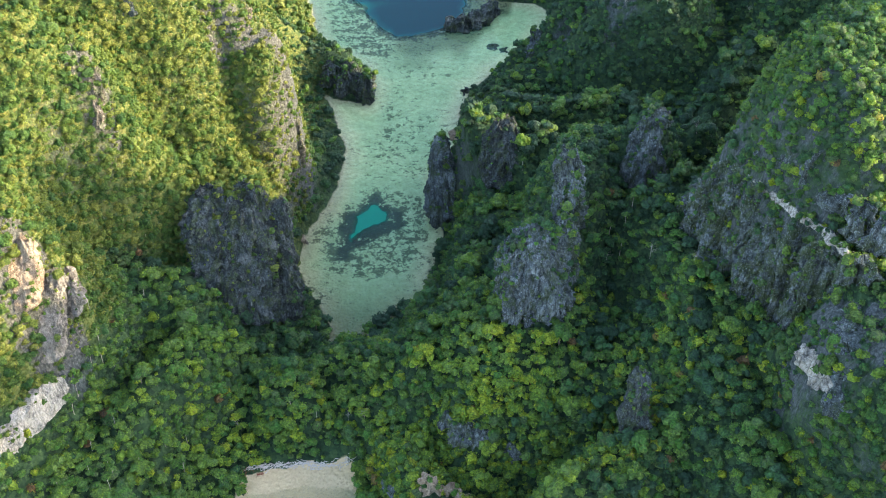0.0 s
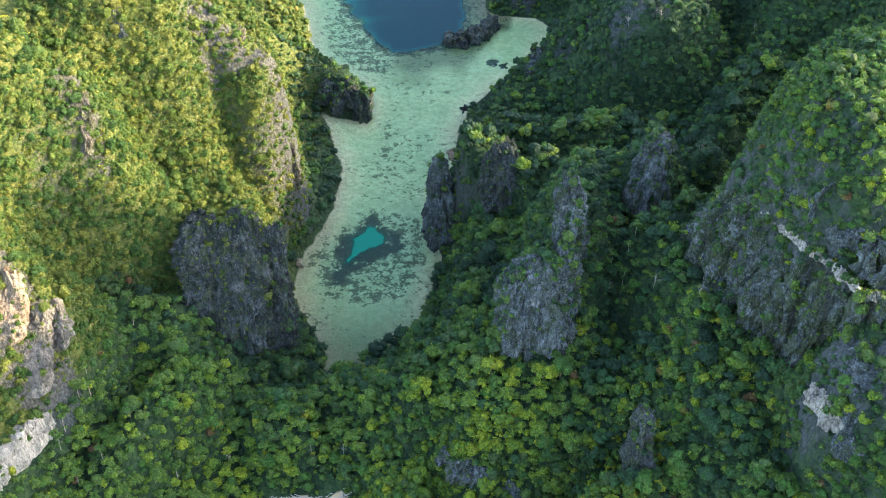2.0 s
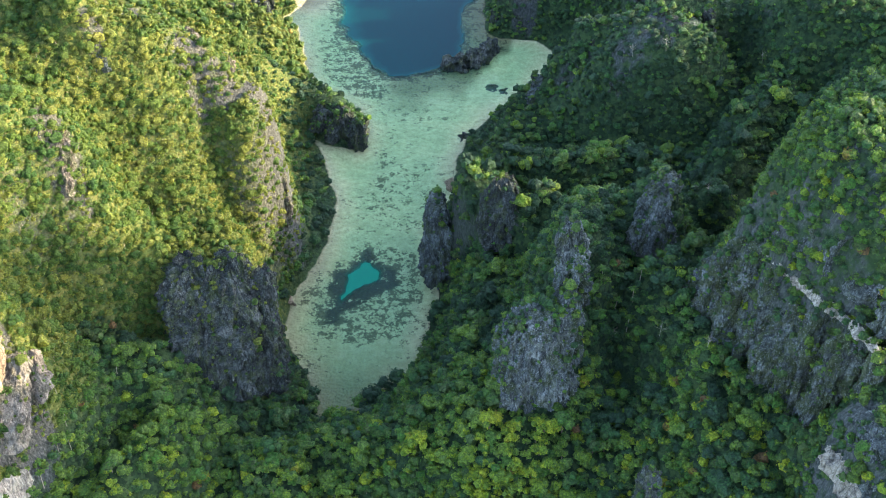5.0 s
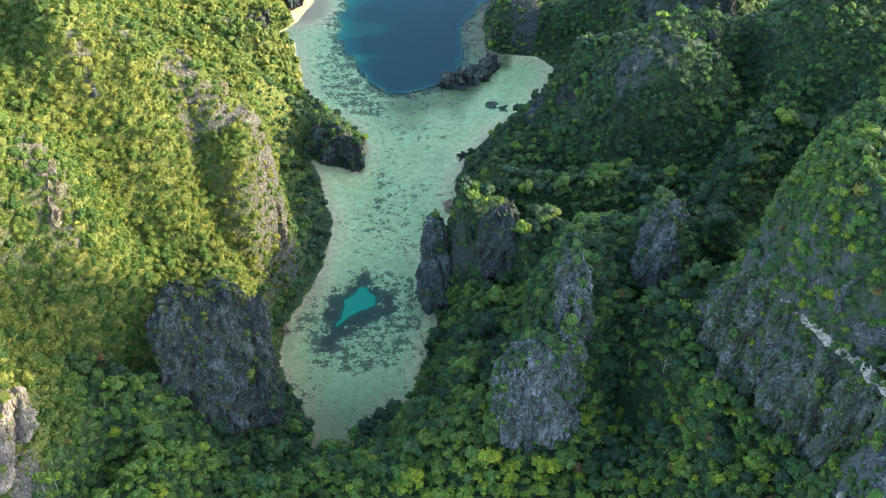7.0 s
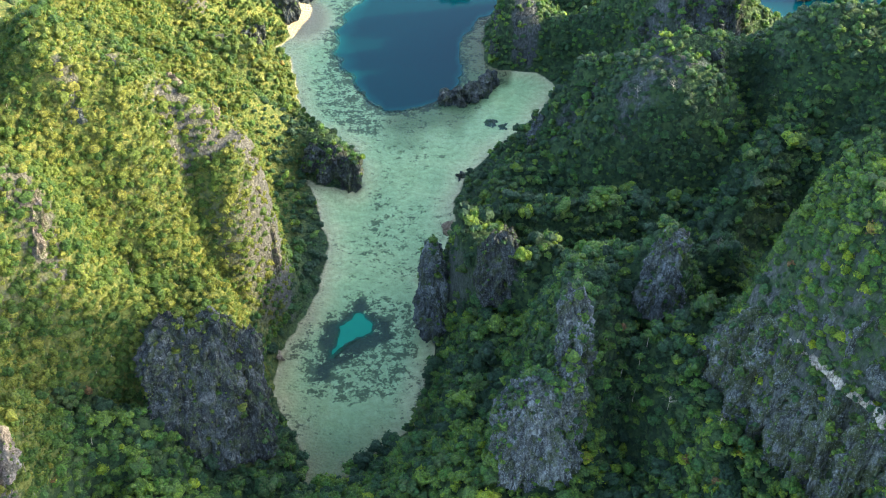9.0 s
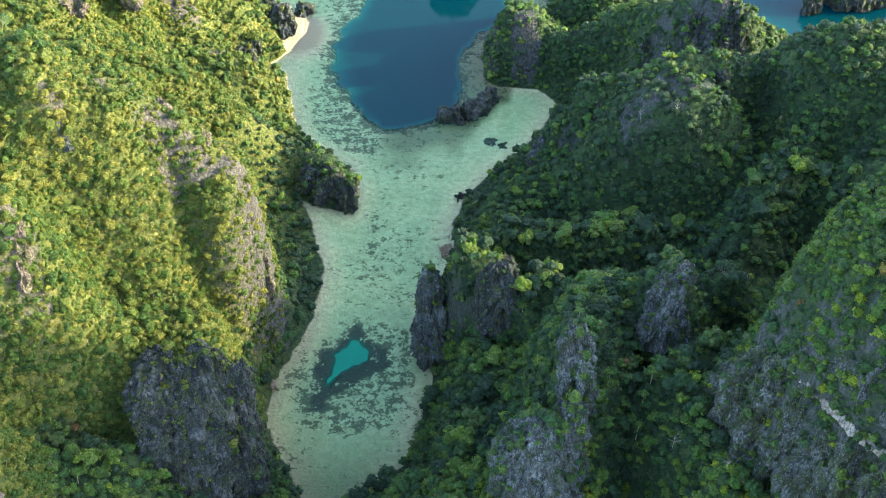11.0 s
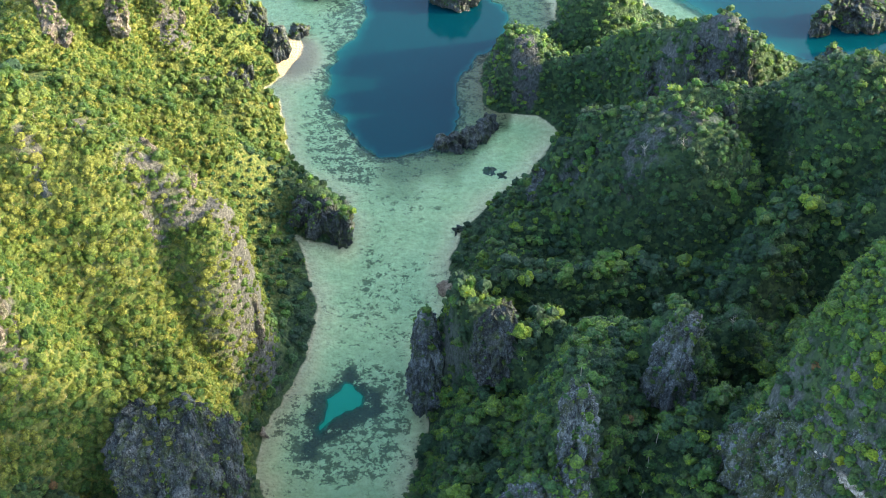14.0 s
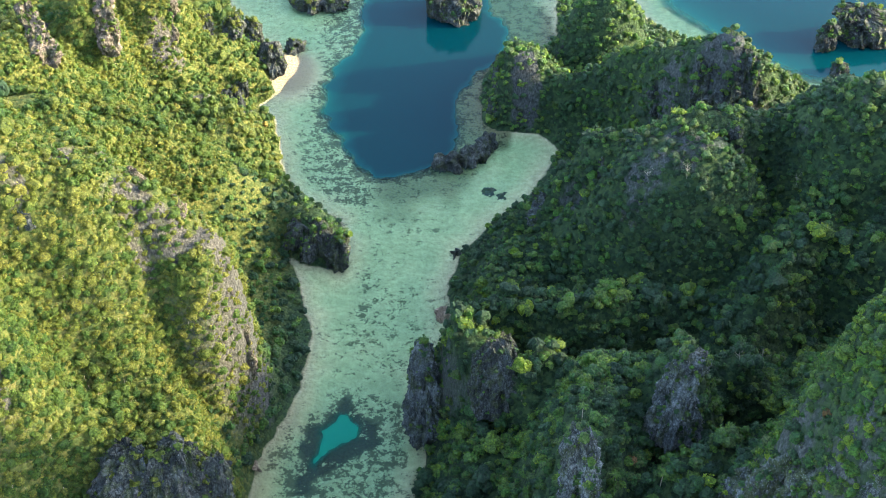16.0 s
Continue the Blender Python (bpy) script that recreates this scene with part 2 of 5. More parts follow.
hill(55, 407, 92, 25, 69, -14, 2.8)
hill(210, 411, 177, 65, 78, -76, 4.0)
hill(90, 435, 98, 21, 28, 4, 2.3)
hill(94, 462, 47, 25, 75, 86, 6.0)
hill(23, 479, 60, 36, 11, -54, 6.0)
hill(10, 494, 38, 16, 10, -14, 5.6)
hill(68, 514, 49, 71, 14, 1, 6.0)
hill(211, 521, 82, 53, 23, 4, 6.0)
hill(156, 529, 78, 69, 22, 51, 2.6)
hill(39, 550, 35, 17, 26, -7, 6.0)
hill(110, 560, 98, 44, 31, -6, 3.8)
hill(210, 566, 110, 41, 78, 63, 5.4)
hill(250, 600, 90, 25, 26, -0, 3.1)
hill(102, 601, 44, 40, 78, -52, 6.0)
hill(59, 742, 25, 17, 32, 15, 4.4)
hill(117, 775, 14, 27, 53, -62, 5.3)
# a shoulder of the western hill
hill(-99, 492, 98, 15, 16, 0, 3.0)
# the wooded spur below the western hill
hill(-119, 382, 47, 27, 24, 0, 3.0)
# the low saddle south of the lagoon and the steps of the eastern valley
hill(-38, 366, 20, 22, 11, 0, 3.0)
hill(-79, 440, 48, 11, 16, 0, 4.0)
hill(46, 470, 60, 12, 12, 0, 3.0)
hill(114, 452, 75, 18, 16, 0, 3.0)
hill(94, 345, 76, 8, 10, 0, 3.0)
# steps of the far western hills
hill(-158, 746, 74, 26, 24, 0, 5.0)
hill(-150, 720, 44, 20, 18, 0, 3.5)
hill(-174, 686, 92, 18, 17, 0, 3.5)
# the knoll behind the northern ridge
hill(100, 772, 50, 25, 19, 0, 4.5)
# the head on the western shore
hill(-60, 611, 19, 17, 15, 0, 5.0)
# an unseen high hill behind the great eastern one, added to shade the western slope
hill(240, 418, 215, 55, 40, 0, 4.0)
# an unseen high eastern ridge, added to keep the low sun from the valley
for n in range(7):
    hill(352 + 6 * (n % 3), 230 + 62 * n, 176 - 6 * (n % 2), 46, 44, 0, 2.8)


# shores of the lagoon, from its southern tip northwards along the west and the east side
WEST_SHORE = [(-53, 394), (-51, 404), (-58, 419), (-64, 430), (-70, 446), (-68, 475), (-60, 491), (-55, 511), (-53, 542), (-58, 565), (-66, 590), (-72, 602),
              (-62, 594), (-44, 587), (-41, 606), (-47, 629), (-54, 634), (-72, 652), (-80, 672), (-90, 722), (-100, 733), (-93, 746), (-88, 759), (-84, 772), (-82, 783), (-87, 791), (-97, 796),
              (-113, 812), (-121, 830), (-138, 859), (-165, 900), (-230, 960)]
EAST_SHORE = [(-40, 394), (-27, 407), (-10, 424), (-5, 446), (0, 475), (-1, 499), (0, 522), (6, 538), (11, 557), (8, 573), (15, 602), (31, 626),
              (53, 652), (70, 690), (60, 705), (37, 708), (30, 716), (26, 744), (31, 766), (46, 792), (66, 790), (77, 790), (77, 816), (78, 844), (82, 880),
              (105, 900), (130, 880), (134, 840), (146, 812), (185, 775), (208, 742), (300, 700), (420, 700), (420, 960)]
BAY = [(-112, 270), (-98, 294), (-88, 303), (-78, 309), (-61, 313), (-43, 314), (-36, 310), (-30, 298), (-26, 284), (-24, 190), (-112, 190)]
BASIN = [(-49, 900), (-47.9, 859.3), (-47.3, 829.8), (-47.7, 805.3), (-59.9, 778.1), (-66.3, 747.5), (-63.8, 723.9), (-52.3, 698.7), (-44.2, 679.5), (-31.2, 666.7), (-19.0, 663.6), (-5.4, 669.7), (5.8, 677.4), (11.4, 694.3), (16.2, 714.2), (13.4, 732.5), (19.9, 756.6), (28.5, 767.8), (39.1, 781.9), (48.6, 805.2), (45.9, 829.7), (34.4, 844.2), (36, 900)]
POOL = [(-47.6, 465.9), (-45.7, 465.5), (-42.6, 470.8), (-39.9, 474.5), (-34.0, 478.5), (-29.0, 481.9), (-28.0, 488.4), (-30.7, 491.9), (-33.2, 495.5), (-38.4, 496.2), (-40.1, 491.9), (-43.4, 488.1), (-45.6, 487.0), (-44.8, 482.9), (-46.1, 478.1), (-46.5, 473.4), (-48.2, 469.5)]
POOL_RIM = [(-40.0, 505.5), (-37.1, 509.2), (-31.1, 502.6), (-25.6, 495.5), (-21.4, 491.2), (-17.0, 482.9), (-24.1, 474.8), (-31.8, 470.2), (-37.7, 463.0), (-43.4, 461.0), (-48.4, 451.5), (-54.5, 453.4), (-52.3, 463.3), (-52.0, 470.8), (-54.1, 478.1), (-50.7, 484.9), (-47.6, 491.2), (-41.5, 496.9), (-38.7, 500.8)]
SPECKLED = [(-61.7, 495.4), (-51.4, 493.3), (-42.3, 509.9), (-32.2, 513.6), (-16.4, 509.9), (-6.3, 495.5), (-4.9, 474.9), (-7.8, 452.2), (-16.6, 442.9), (-37.3, 436.3), (-51.4, 437.4), (-61.4, 442.8), (-66.2, 461.6), (-65.0, 478.1)]
LAGOON = WEST_SHORE + EAST_SHORE[::-1]


def inside(px, py, outline):
    """Signed distance to a closed outline, positive inside."""
    a = np.array(outline, float)
    b = np.roll(a, -1, 0)
    near = np.full(px.shape, 1e9)
    odd = np.zeros(px.shape, bool)
    for (ax, ay), (bx, by) in zip(a, b):
        ex, ey = bx - ax, by - ay
        t = np.clip(((px - ax) * ex + (py - ay) * ey) / (ex * ex + ey * ey), 0, 1)
        near = np.minimum(near, np.hypot(px - ax - t * ex, py - ay - t * ey))
        if ay != by:
            odd ^= ((ay > py) != (by > py)) & (px < ex * (py - ay) / ey + ax)
    return np.where(odd, near, -near)


def hashed(i, j, k):
    n = (i.astype(np.int64) * 374761393 + j.astype(np.int64) * 668265263 + k.astype(np.int64) * 2147483647 + 1013) & 0xFFFFFFFF
    n = ((n ^ (n >> 13)) * 1274126177) & 0xFFFFFFFF
    return ((n ^ (n >> 16)) & 0xFFFF) / 32767.5 - 1


def grain(x, y, z=0.0):
    """Smooth noise between -1 and 1 with cells of one unit."""
    x, y, z = np.broadcast_arrays(np.asarray(x, float), np.asarray(y, float), np.asarray(z, float))
    i, j, k = np.floor(x), np.floor(y), np.floor(z)
    u, v, w = x - i, y - j, z - k
    u, v, w = (s * s * (3 - 2 * s) for s in (u, v, w))
    total = 0
    for a in (0, 1):
        for b in (0, 1):
            for c in (0, 1):
                total = total + hashed(i + a, j + b, k + c) * (u if a else 1 - u) * (v if b else 1 - v) * (w if c else 1 - w)
    return total


def layered(x, y, z=0.0, octaves=4):
    total, size = 0, 1.0
    for n in range(octaves):
        total = total + size * grain(x * 2**n + 17 * n, y * 2**n - 9 * n, z * 2**n)
        size *= 0.5
    return total


def step(x, a, b):
    t = np.clip((x - a) / (b - a), 0, 1)
    return t * t * (3 - 2 * t)


RIDGES = [
    # the northern ridge, its broken back ridge above the basin, and the thin one behind the bluff: crest points, half width, steepness
    ([(48, 587, 40), (66, 589, 64), (76, 588, 83), (90, 580, 85), (107, 570, 101), (127, 575, 102), (143, 583, 94), (158, 585, 93), (172, 569, 112), (184, 571, 119), (215, 570, 118)], 15, 3.6),
    ([(46, 724, 40), (53, 727, 42), (66, 722, 27), (86, 716, 33), (102, 708, 50), (117, 694, 62), (123, 674, 76), (131, 662, 86), (146, 652, 95), (159, 652, 84), (170, 658, 70), (186, 672, 54)], 14, 3.6),
    ([(52, 380, 84), (54, 402, 84), (54, 426, 74), (52, 450, 60)], 9, 3.0)]


def along_ridge(x, y, crest, half, steep):
    """Height of a ridge that follows its crest points."""
    best = np.zeros(np.shape(x))
    for (ax, ay, az), (bx, by, bz) in zip(crest, crest[1:]):
        ex, ey = bx - ax, by - ay
        t = np.clip(((x - ax) * ex + (y - ay) * ey) / (ex * ex + ey * ey), 0, 1)
        away = np.hypot(x - ax - t * ex, y - ay - t * ey)
        best = np.maximum(best, (az + t * (bz - az)) / (1 + (away / half) ** steep))
    return best


def massif(x, y):
    """The great eastern hill: a steep western face along one line, a broad dome behind it and a lower bluff at its southern foot."""
    along, into = 0.4 * (x - 98) - 0.916 * (y - 381), 0.916 * (x - 98) + 0.4 * (y - 381)
    into = into + 2.6 * grain(along / 17, into / 60 + 5) + 1.3 * grain(along / 6.5, into / 14)
    width = 7 + 15 * step(-along, -38, 8)
    face = 1 - np.exp(-np.maximum(into + 1.5, 0) / width)
    face *= step(along - 0.35 * np.maximum(38 - into, 0), -22, 2)
    face *= 1 - 0.52 * step(along, 58, 96)
    bluff = 0.40 * (1 - np.exp(-np.maximum(into + 19, 0) / 7)) * step(along, 70, 90)
    dome = np.maximum(face, bluff)
    return (84 * step(into, -60, -6) * step(along, -60, -20) + 92 * dome - 0.3 * np.maximum(into - 50, 0)) * step(-into, -190, -120) * step(-along, -230, -150)


def upland(x, y):
    crests = massif(x, y)
    for crest, half, steep in RIDGES:
        crests = np.maximum(crests, along_ridge(x, y, crest, half, steep))
    total = np.zeros(np.shape(x))
    for hx, hy, height, rx, ry, turn, steep in HILLS:
        c, s = math.cos(turn), math.sin(turn)
        u, v = (x - hx) * c + (y - hy) * s, -(x - hx) * s + (y - hy) * c
        total += (height / (1 + np.sqrt((u / rx) ** 2 + (v / ry) ** 2) ** steep)) ** 4
    return np.maximum(total**0.25, crests)


def shore(x, y):
    """Distance to the water's edge, positive in the water."""
    wobble = 1.2 * grain(x / 7, y / 7) + 0.7 * grain(x / 2.7, y / 2.7)
    return np.maximum(inside(x, y, LAGOON), inside(x, y, BAY)) + wobble


def shore_strip(x, y, s):
    """The narrow tan strip along the foot of the western hill."""
    return step(3.2 + s, 0, 1.8) * step(y, 424, 438) * step(-y, -512, -498) * (x < -44)


def terrain(x, y):
    """The height of the one sheet of ground: hills above the water, sand flats, reef and basin below it."""
    s = shore(x, y)
    rise = upland(x, y)
    rough = 2.4 * layered(x / 26, y / 26) + 0.9 * layered(x / 7, y / 7, octaves=3)
    beach = step(15 - np.hypot((x + 60) / 2.0, (y - 316)), 0, 6)
    beach = np.maximum(beach, step(16 - np.hypot(x + 84, (y - 764) / 2.2), 0, 6))
    beach = np.maximum(beach, shore_strip(x, y, s))
    land = 0.3 + (rise + rough * np.clip(rise / 25, 0.15, 1)) * step(-s, -1, 13) * (1 - 0.93 * beach) - 0.02 * s * beach
    flats = -0.34 - 0.76 * step(s, 0, 15) - 0.18 * layered(x / 9, y / 9) * step(s, 0, 8)
    flats = flats * (1 - 0.85 * step(-np.hypot((x + 59) / 1.9, y - 309), -15, -8))
    flats = flats * (1 - 0.8 * step(-np.hypot((x + 84) / 1.25, (y - 764) / 2.0), -20, -9))
    deep = inside(x, y, BASIN) + 2.5 * grain(x / 9, y / 9) + 1.2 * grain(x / 3.3, y / 3.3)
    pool = inside(x, y, POOL) + 0.8 * grain(x / 3, y / 3)
    bed = flats - 17 * (1 - np.exp(-np.maximum(deep, 0) / (3.2 + 7 * step(-x, 30, 55)))) - 5.0 * step(pool, -0.3, 2.2)
    edge = np.maximum(np.abs(x - 40) - 400, 0) + np.maximum(y - 930, 0) + np.maximum(230 - y, 0)
    open_sea = np.maximum(inside(x, y, [(150, 850), (190, 792), (225, 760), (420, 745), (420, 960), (140, 960)]), 0)
    wade = np.clip((s + 2) / 4, 0, 1)
    z = land * (1 - wade) + (bed - 14 * (1 - np.exp(-open_sea / 14))) * wade
    return z * (1 - step(edge, 0, 160)) - 22 * step(edge, 0, 160)


from mathutils.bvhtree import BVHTree


# ---- mesh helpers ----
def sheet(name, xs, ys, zs, material, **values):
    """A grid of quads over the axes xs, ys with the heights zs and named values at its points."""
    nx, ny = len(xs), len(ys)
    gx, gy = np.meshgrid(xs, ys)
    n = np.arange(nx * ny).reshape(ny, nx)
    quads = np.stack([n[:-1, :-1], n[:-1, 1:], n[1:, 1:], n[1:, :-1]], -1).reshape(-1, 4)
    return solid(name, np.stack([gx, gy, zs], -1).reshape(-1, 3), quads, material, smooth=True, **{k: v.ravel() for k, v in values.items()})


def solid_mesh(name, points, faces, material, smooth=False, **values):
    """A mesh from arrays of points and of faces that all have the same number of corners."""
    me = bpy.data.meshes.new(name)
    count, corners = faces.shape
    me.vertices.add(len(points))
    me.vertices.foreach_set("co", np.ascontiguousarray(points, dtype=np.float32).ravel())
    me.loops.add(count * corners)
    me.loops.foreach_set("vertex_index", np.ascontiguousarray(faces, dtype=np.int32).ravel())
    me.polygons.add(count)
    me.polygons.foreach_set("loop_start", np.arange(0, count * corners, corners, dtype=np.int32))
    me.polygons.foreach_set("use_smooth", np.full(count, smooth))
    me.update(calc_edges=True)
    for key, value in values.items():
        me.attributes.new(key, "FLOAT", "POINT").data.foreach_set("value", np.ascontiguousarray(value, dtype=np.float32))
    me.materials.append(material)
    return me


def solid(name, points, faces, material, smooth=False, **values):
    return new(name, solid_mesh(name, points, faces, material, smooth, **values))


def part(name, mesh, parent, label=""):
    ob = new(name, mesh)
    ob.parent = parent
    return tagged(ob, label)


# ---- ground and water ----
far_out = np.array([40, 100, 220, 450, 900, 1800, 3600.0])
XS = np.r_[-260 - far_out[::-1], np.arange(-260, 300.1, 2.0), np.arange(320, 460.1, 20.0), 460 + far_out]
YS = np.r_[240 - far_out[::-1], np.arange(240, 900.1, 2.0), 900 + far_out]
MX, MY = np.meshgrid(XS, YS)
MZ = terrain(MX, MY)
rim = inside(MX, MY, POOL_RIM)
near_basin = inside(MX, MY, BASIN)
REEF = 0.345 + 0.17 * layered(MX / 30, MY / 30, octaves=2)
REEF = np.maximum(REEF, 0.56 * step(inside(MX, MY, SPECKLED) + 4 * grain(MX / 7, MY / 7), -4, 5))
# seagrass round the basin: thick along its western side, thin and silty to the south
REEF = np.maximum(REEF, 0.60 * step(near_basin + 8 * grain(MX / 16, MY / 16), -44, -24) * step(MX, -95, -60) * step(-MX, 18, 34))
REEF = np.maximum(REEF, (0.44 + 0.12 * grain(MX / 12, MY / 12)) * step(near_basin + 6 * grain(MX / 14, MY / 14), -34, -20) * step(MX, -40, -22))
REEF = np.maximum(REEF, 0.64 * step(near_basin + 2 * grain(MX / 6, MY / 6), -8, -3))
# clean sand: the white beach, the southern tip, the bay behind the western head and the eastern arm
REEF -= 0.5 * step(-np.hypot((MX + 84) / 1.3, (MY - 772) / 1.3), -16, -8) + 0.16 * step(-MY, -424, -408) + 0.25 * step(-np.hypot((MX + 60) / 1.2, MY - 575), -26, -14)
REEF -= 0.35 * step(-np.hypot((MX + 59) / 1.9, MY - 309), -16, -9)
EAST_SHELF = step(near_basin + 2 * grain(MX / 5, MY / 5), -32, -28) * step(MX, 6, 14) * step(MY, 686, 696)
REEF -= 0.42 * step(MX - 0.45 * (MY - 640), 10, 20) * step(MX, 12, 20) * step(MY, 606, 640)
REEF = np.maximum(REEF, 0.5 * EAST_SHELF)
REEF = np.maximum(REEF, 0.92 * step(rim + 2.5 * grain(MX / 5, MY / 5) + 1.5 * grain(MX / 2.4, MY / 2.4), -7.0, 3.5))
BEACH = step(10.5 + shore(MX, MY) + 0.8 * grain(MX / 5, MY / 5), 0, 2.5) * step(27 - np.abs(MX + 59) + 1.2 * grain(MX / 6, MY / 6), 0, 7) * step(330 - MY, 0, 3)
SAND = np.maximum(BEACH, step(16 - np.hypot((MX + 85) / 1.1, (MY - 769) / 1.7) + 2 * grain(MX / 6, MY / 6), 0, 6) * step(3 - MZ, 0, 1), step(9 - np.hypot(MX + 69, (MY - 458) / 2.4), 0, 6) * step(3 - MZ, 0, 1) * 0.8)
SAND = np.maximum(SAND, 0.34 * shore_strip(MX, MY, shore(MX, MY)))
STONY = np.zeros(MX.shape)

def bare_rock(x, y, reach, amount):
    """Rock that comes through the soil round one place."""
    np.maximum(STONY, amount * step(-np.hypot(MX - x, MY - y), -1.25 * reach, -0.5 * reach), out=STONY)


bare_rock(-142, 415, 11, 0.42)
bare_rock(-80, 489, 7, 0.5)
bare_rock(-72, 490, 8, 0.6)
bare_rock(-104, 484, 11, 0.42)
bare_rock(-91, 485, 8, 0.45)
bare_rock(-138, 470, 7, 0.4)
bare_rock(-152, 332, 18, 0.5)
bare_rock(-160, 345, 14, 0.5)
bare_rock(106, 374, 12, 0.34)
bare_rock(112, 354, 13, 0.36)
bare_rock(119, 334, 11, 0.33)
bare_rock(127, 317, 10, 0.34)
bare_rock(107, 557, 13, 0.34)
bare_rock(92, 552, 11, 0.34)
bare_rock(80, 570, 9, 0.23)
bare_rock(122, 562, 10, 0.30)
bare_rock(64, 575, 8, 0.4)
bare_rock(136, 648, 12, 0.45)
bare_rock(152, 643, 12, 0.45)
bare_rock(118, 660, 10, 0.42)
bare_rock(52, 716, 10, 0.5)
bare_rock(160, 575, 10, 0.20)
bare_rock(176, 566, 10, 0.20)
bare_rock(126, 290, 13, 0.46)
bare_rock(138, 280, 16, 0.42)
bare_rock(98, 556, 16, 0.26)
bare_rock(128, 345, 20, 0.27)
bare_rock(136, 322, 14, 0.27)
bare_rock(-146, 720, 12, 0.5)
bare_rock(-169, 702, 9, 0.5)
bare_rock(-187, 648, 12, 0.45)
bare_rock(-103, 711, 9, 0.5)
bare_rock(-124, 702, 8, 0.45)
bare_rock(-200, 683, 11, 0.5)
bare_rock(-113, 503, 9, 0.45)
bare_rock(-127, 492, 8, 0.45)
# weathered ribs and gullies where the rock comes through
MZ = MZ + STONY * (2.6 * (1 - 2.4 * np.abs(layered(MX / 8, MY / 8, octaves=3))) + 0.8 * layered(MX / 3.1, MY / 3.1, octaves=2))
SILT = np.maximum(step(-MY, -452, -402) * step(MY, 330, 350) * 0.9, 0.95 * EAST_SHELF)
SILT = np.maximum(SILT, 0.9 * step(near_basin + 6 * grain(MX / 14, MY / 14), -40, -16) * step(MX, -40, -22) * (1 - step(MX - 0.45 * (MY - 640), 6, 20)))
SILT = np.maximum(SILT, 0.28 * step(3.6 - np.abs(shore(MX, MY) - 1.0), 0, 3) * step(MY, 380, 400) * step(-MY, -690, -650))
# where sunlight is painted into the ground colour: the western hill
SUNLIT_WEST = step(-MX, 60, 80) * np.maximum(step(MY + 0.1 * (MX + 60), 386, 398), step(-MX, 112, 120) * step(MY, 296, 304) * step(upland(MX, MY), 50, 60))
ground = sheet("ground", XS, YS, MZ, GROUND, reef=REEF, beach=SAND, stony=STONY, silt=SILT, sunlit_west=SUNLIT_WEST)
tagged(ground, "limestone hills, soil, beach sand and pale reef flats of the lagoon", "ground", kind="structure")
WX = np.r_[-200 - far_out[::-1], np.arange(-200, -112, 8.0), np.arange(-112, -62, 2.0), np.arange(-62, -14, 1.0), np.arange(-14, 88.1, 2.0), np.arange(96, 300.1, 8.0), 300 + far_out]
WY = np.r_[280 - far_out[::-1], np.arange(280, 390, 6.0), np.arange(390, 452, 2.0), np.arange(452, 516, 1.0), np.arange(516, 860.1, 2.0), 900 + far_out]
BX, BY = np.meshgrid(WX, WY)
water = sheet("water", WX, WY, np.zeros(BX.shape), WATER, depth=np.maximum(-terrain(BX, BY), 0), pool=step(inside(BX, BY, POOL), -2, 0))
tagged(water, "clear turquoise shallow lagoon water with a deep blue basin", "water", kind="structure")


def ground_height(x, y):
    """Heights of the ground sheet at any places near the lagoon."""
    i = np.clip((np.asarray(x, float) - XS[7]) / 2.0, 0, 279.99)
    j = np.clip((np.asarray(y, float) - YS[7]) / 2.0, 0, 329.99)
    a, b = i.astype(int), j.astype(int)
    u, v, z = i - a, j - b, MZ[7:338, 7:288]
    return (z[b, a] * (1 - u) + z[b, a + 1] * u) * (1 - v) + (z[b + 1, a] * (1 - u) + z[b + 1, a + 1] * u) * v


# ---- limestone crags ----
CRAGS = []


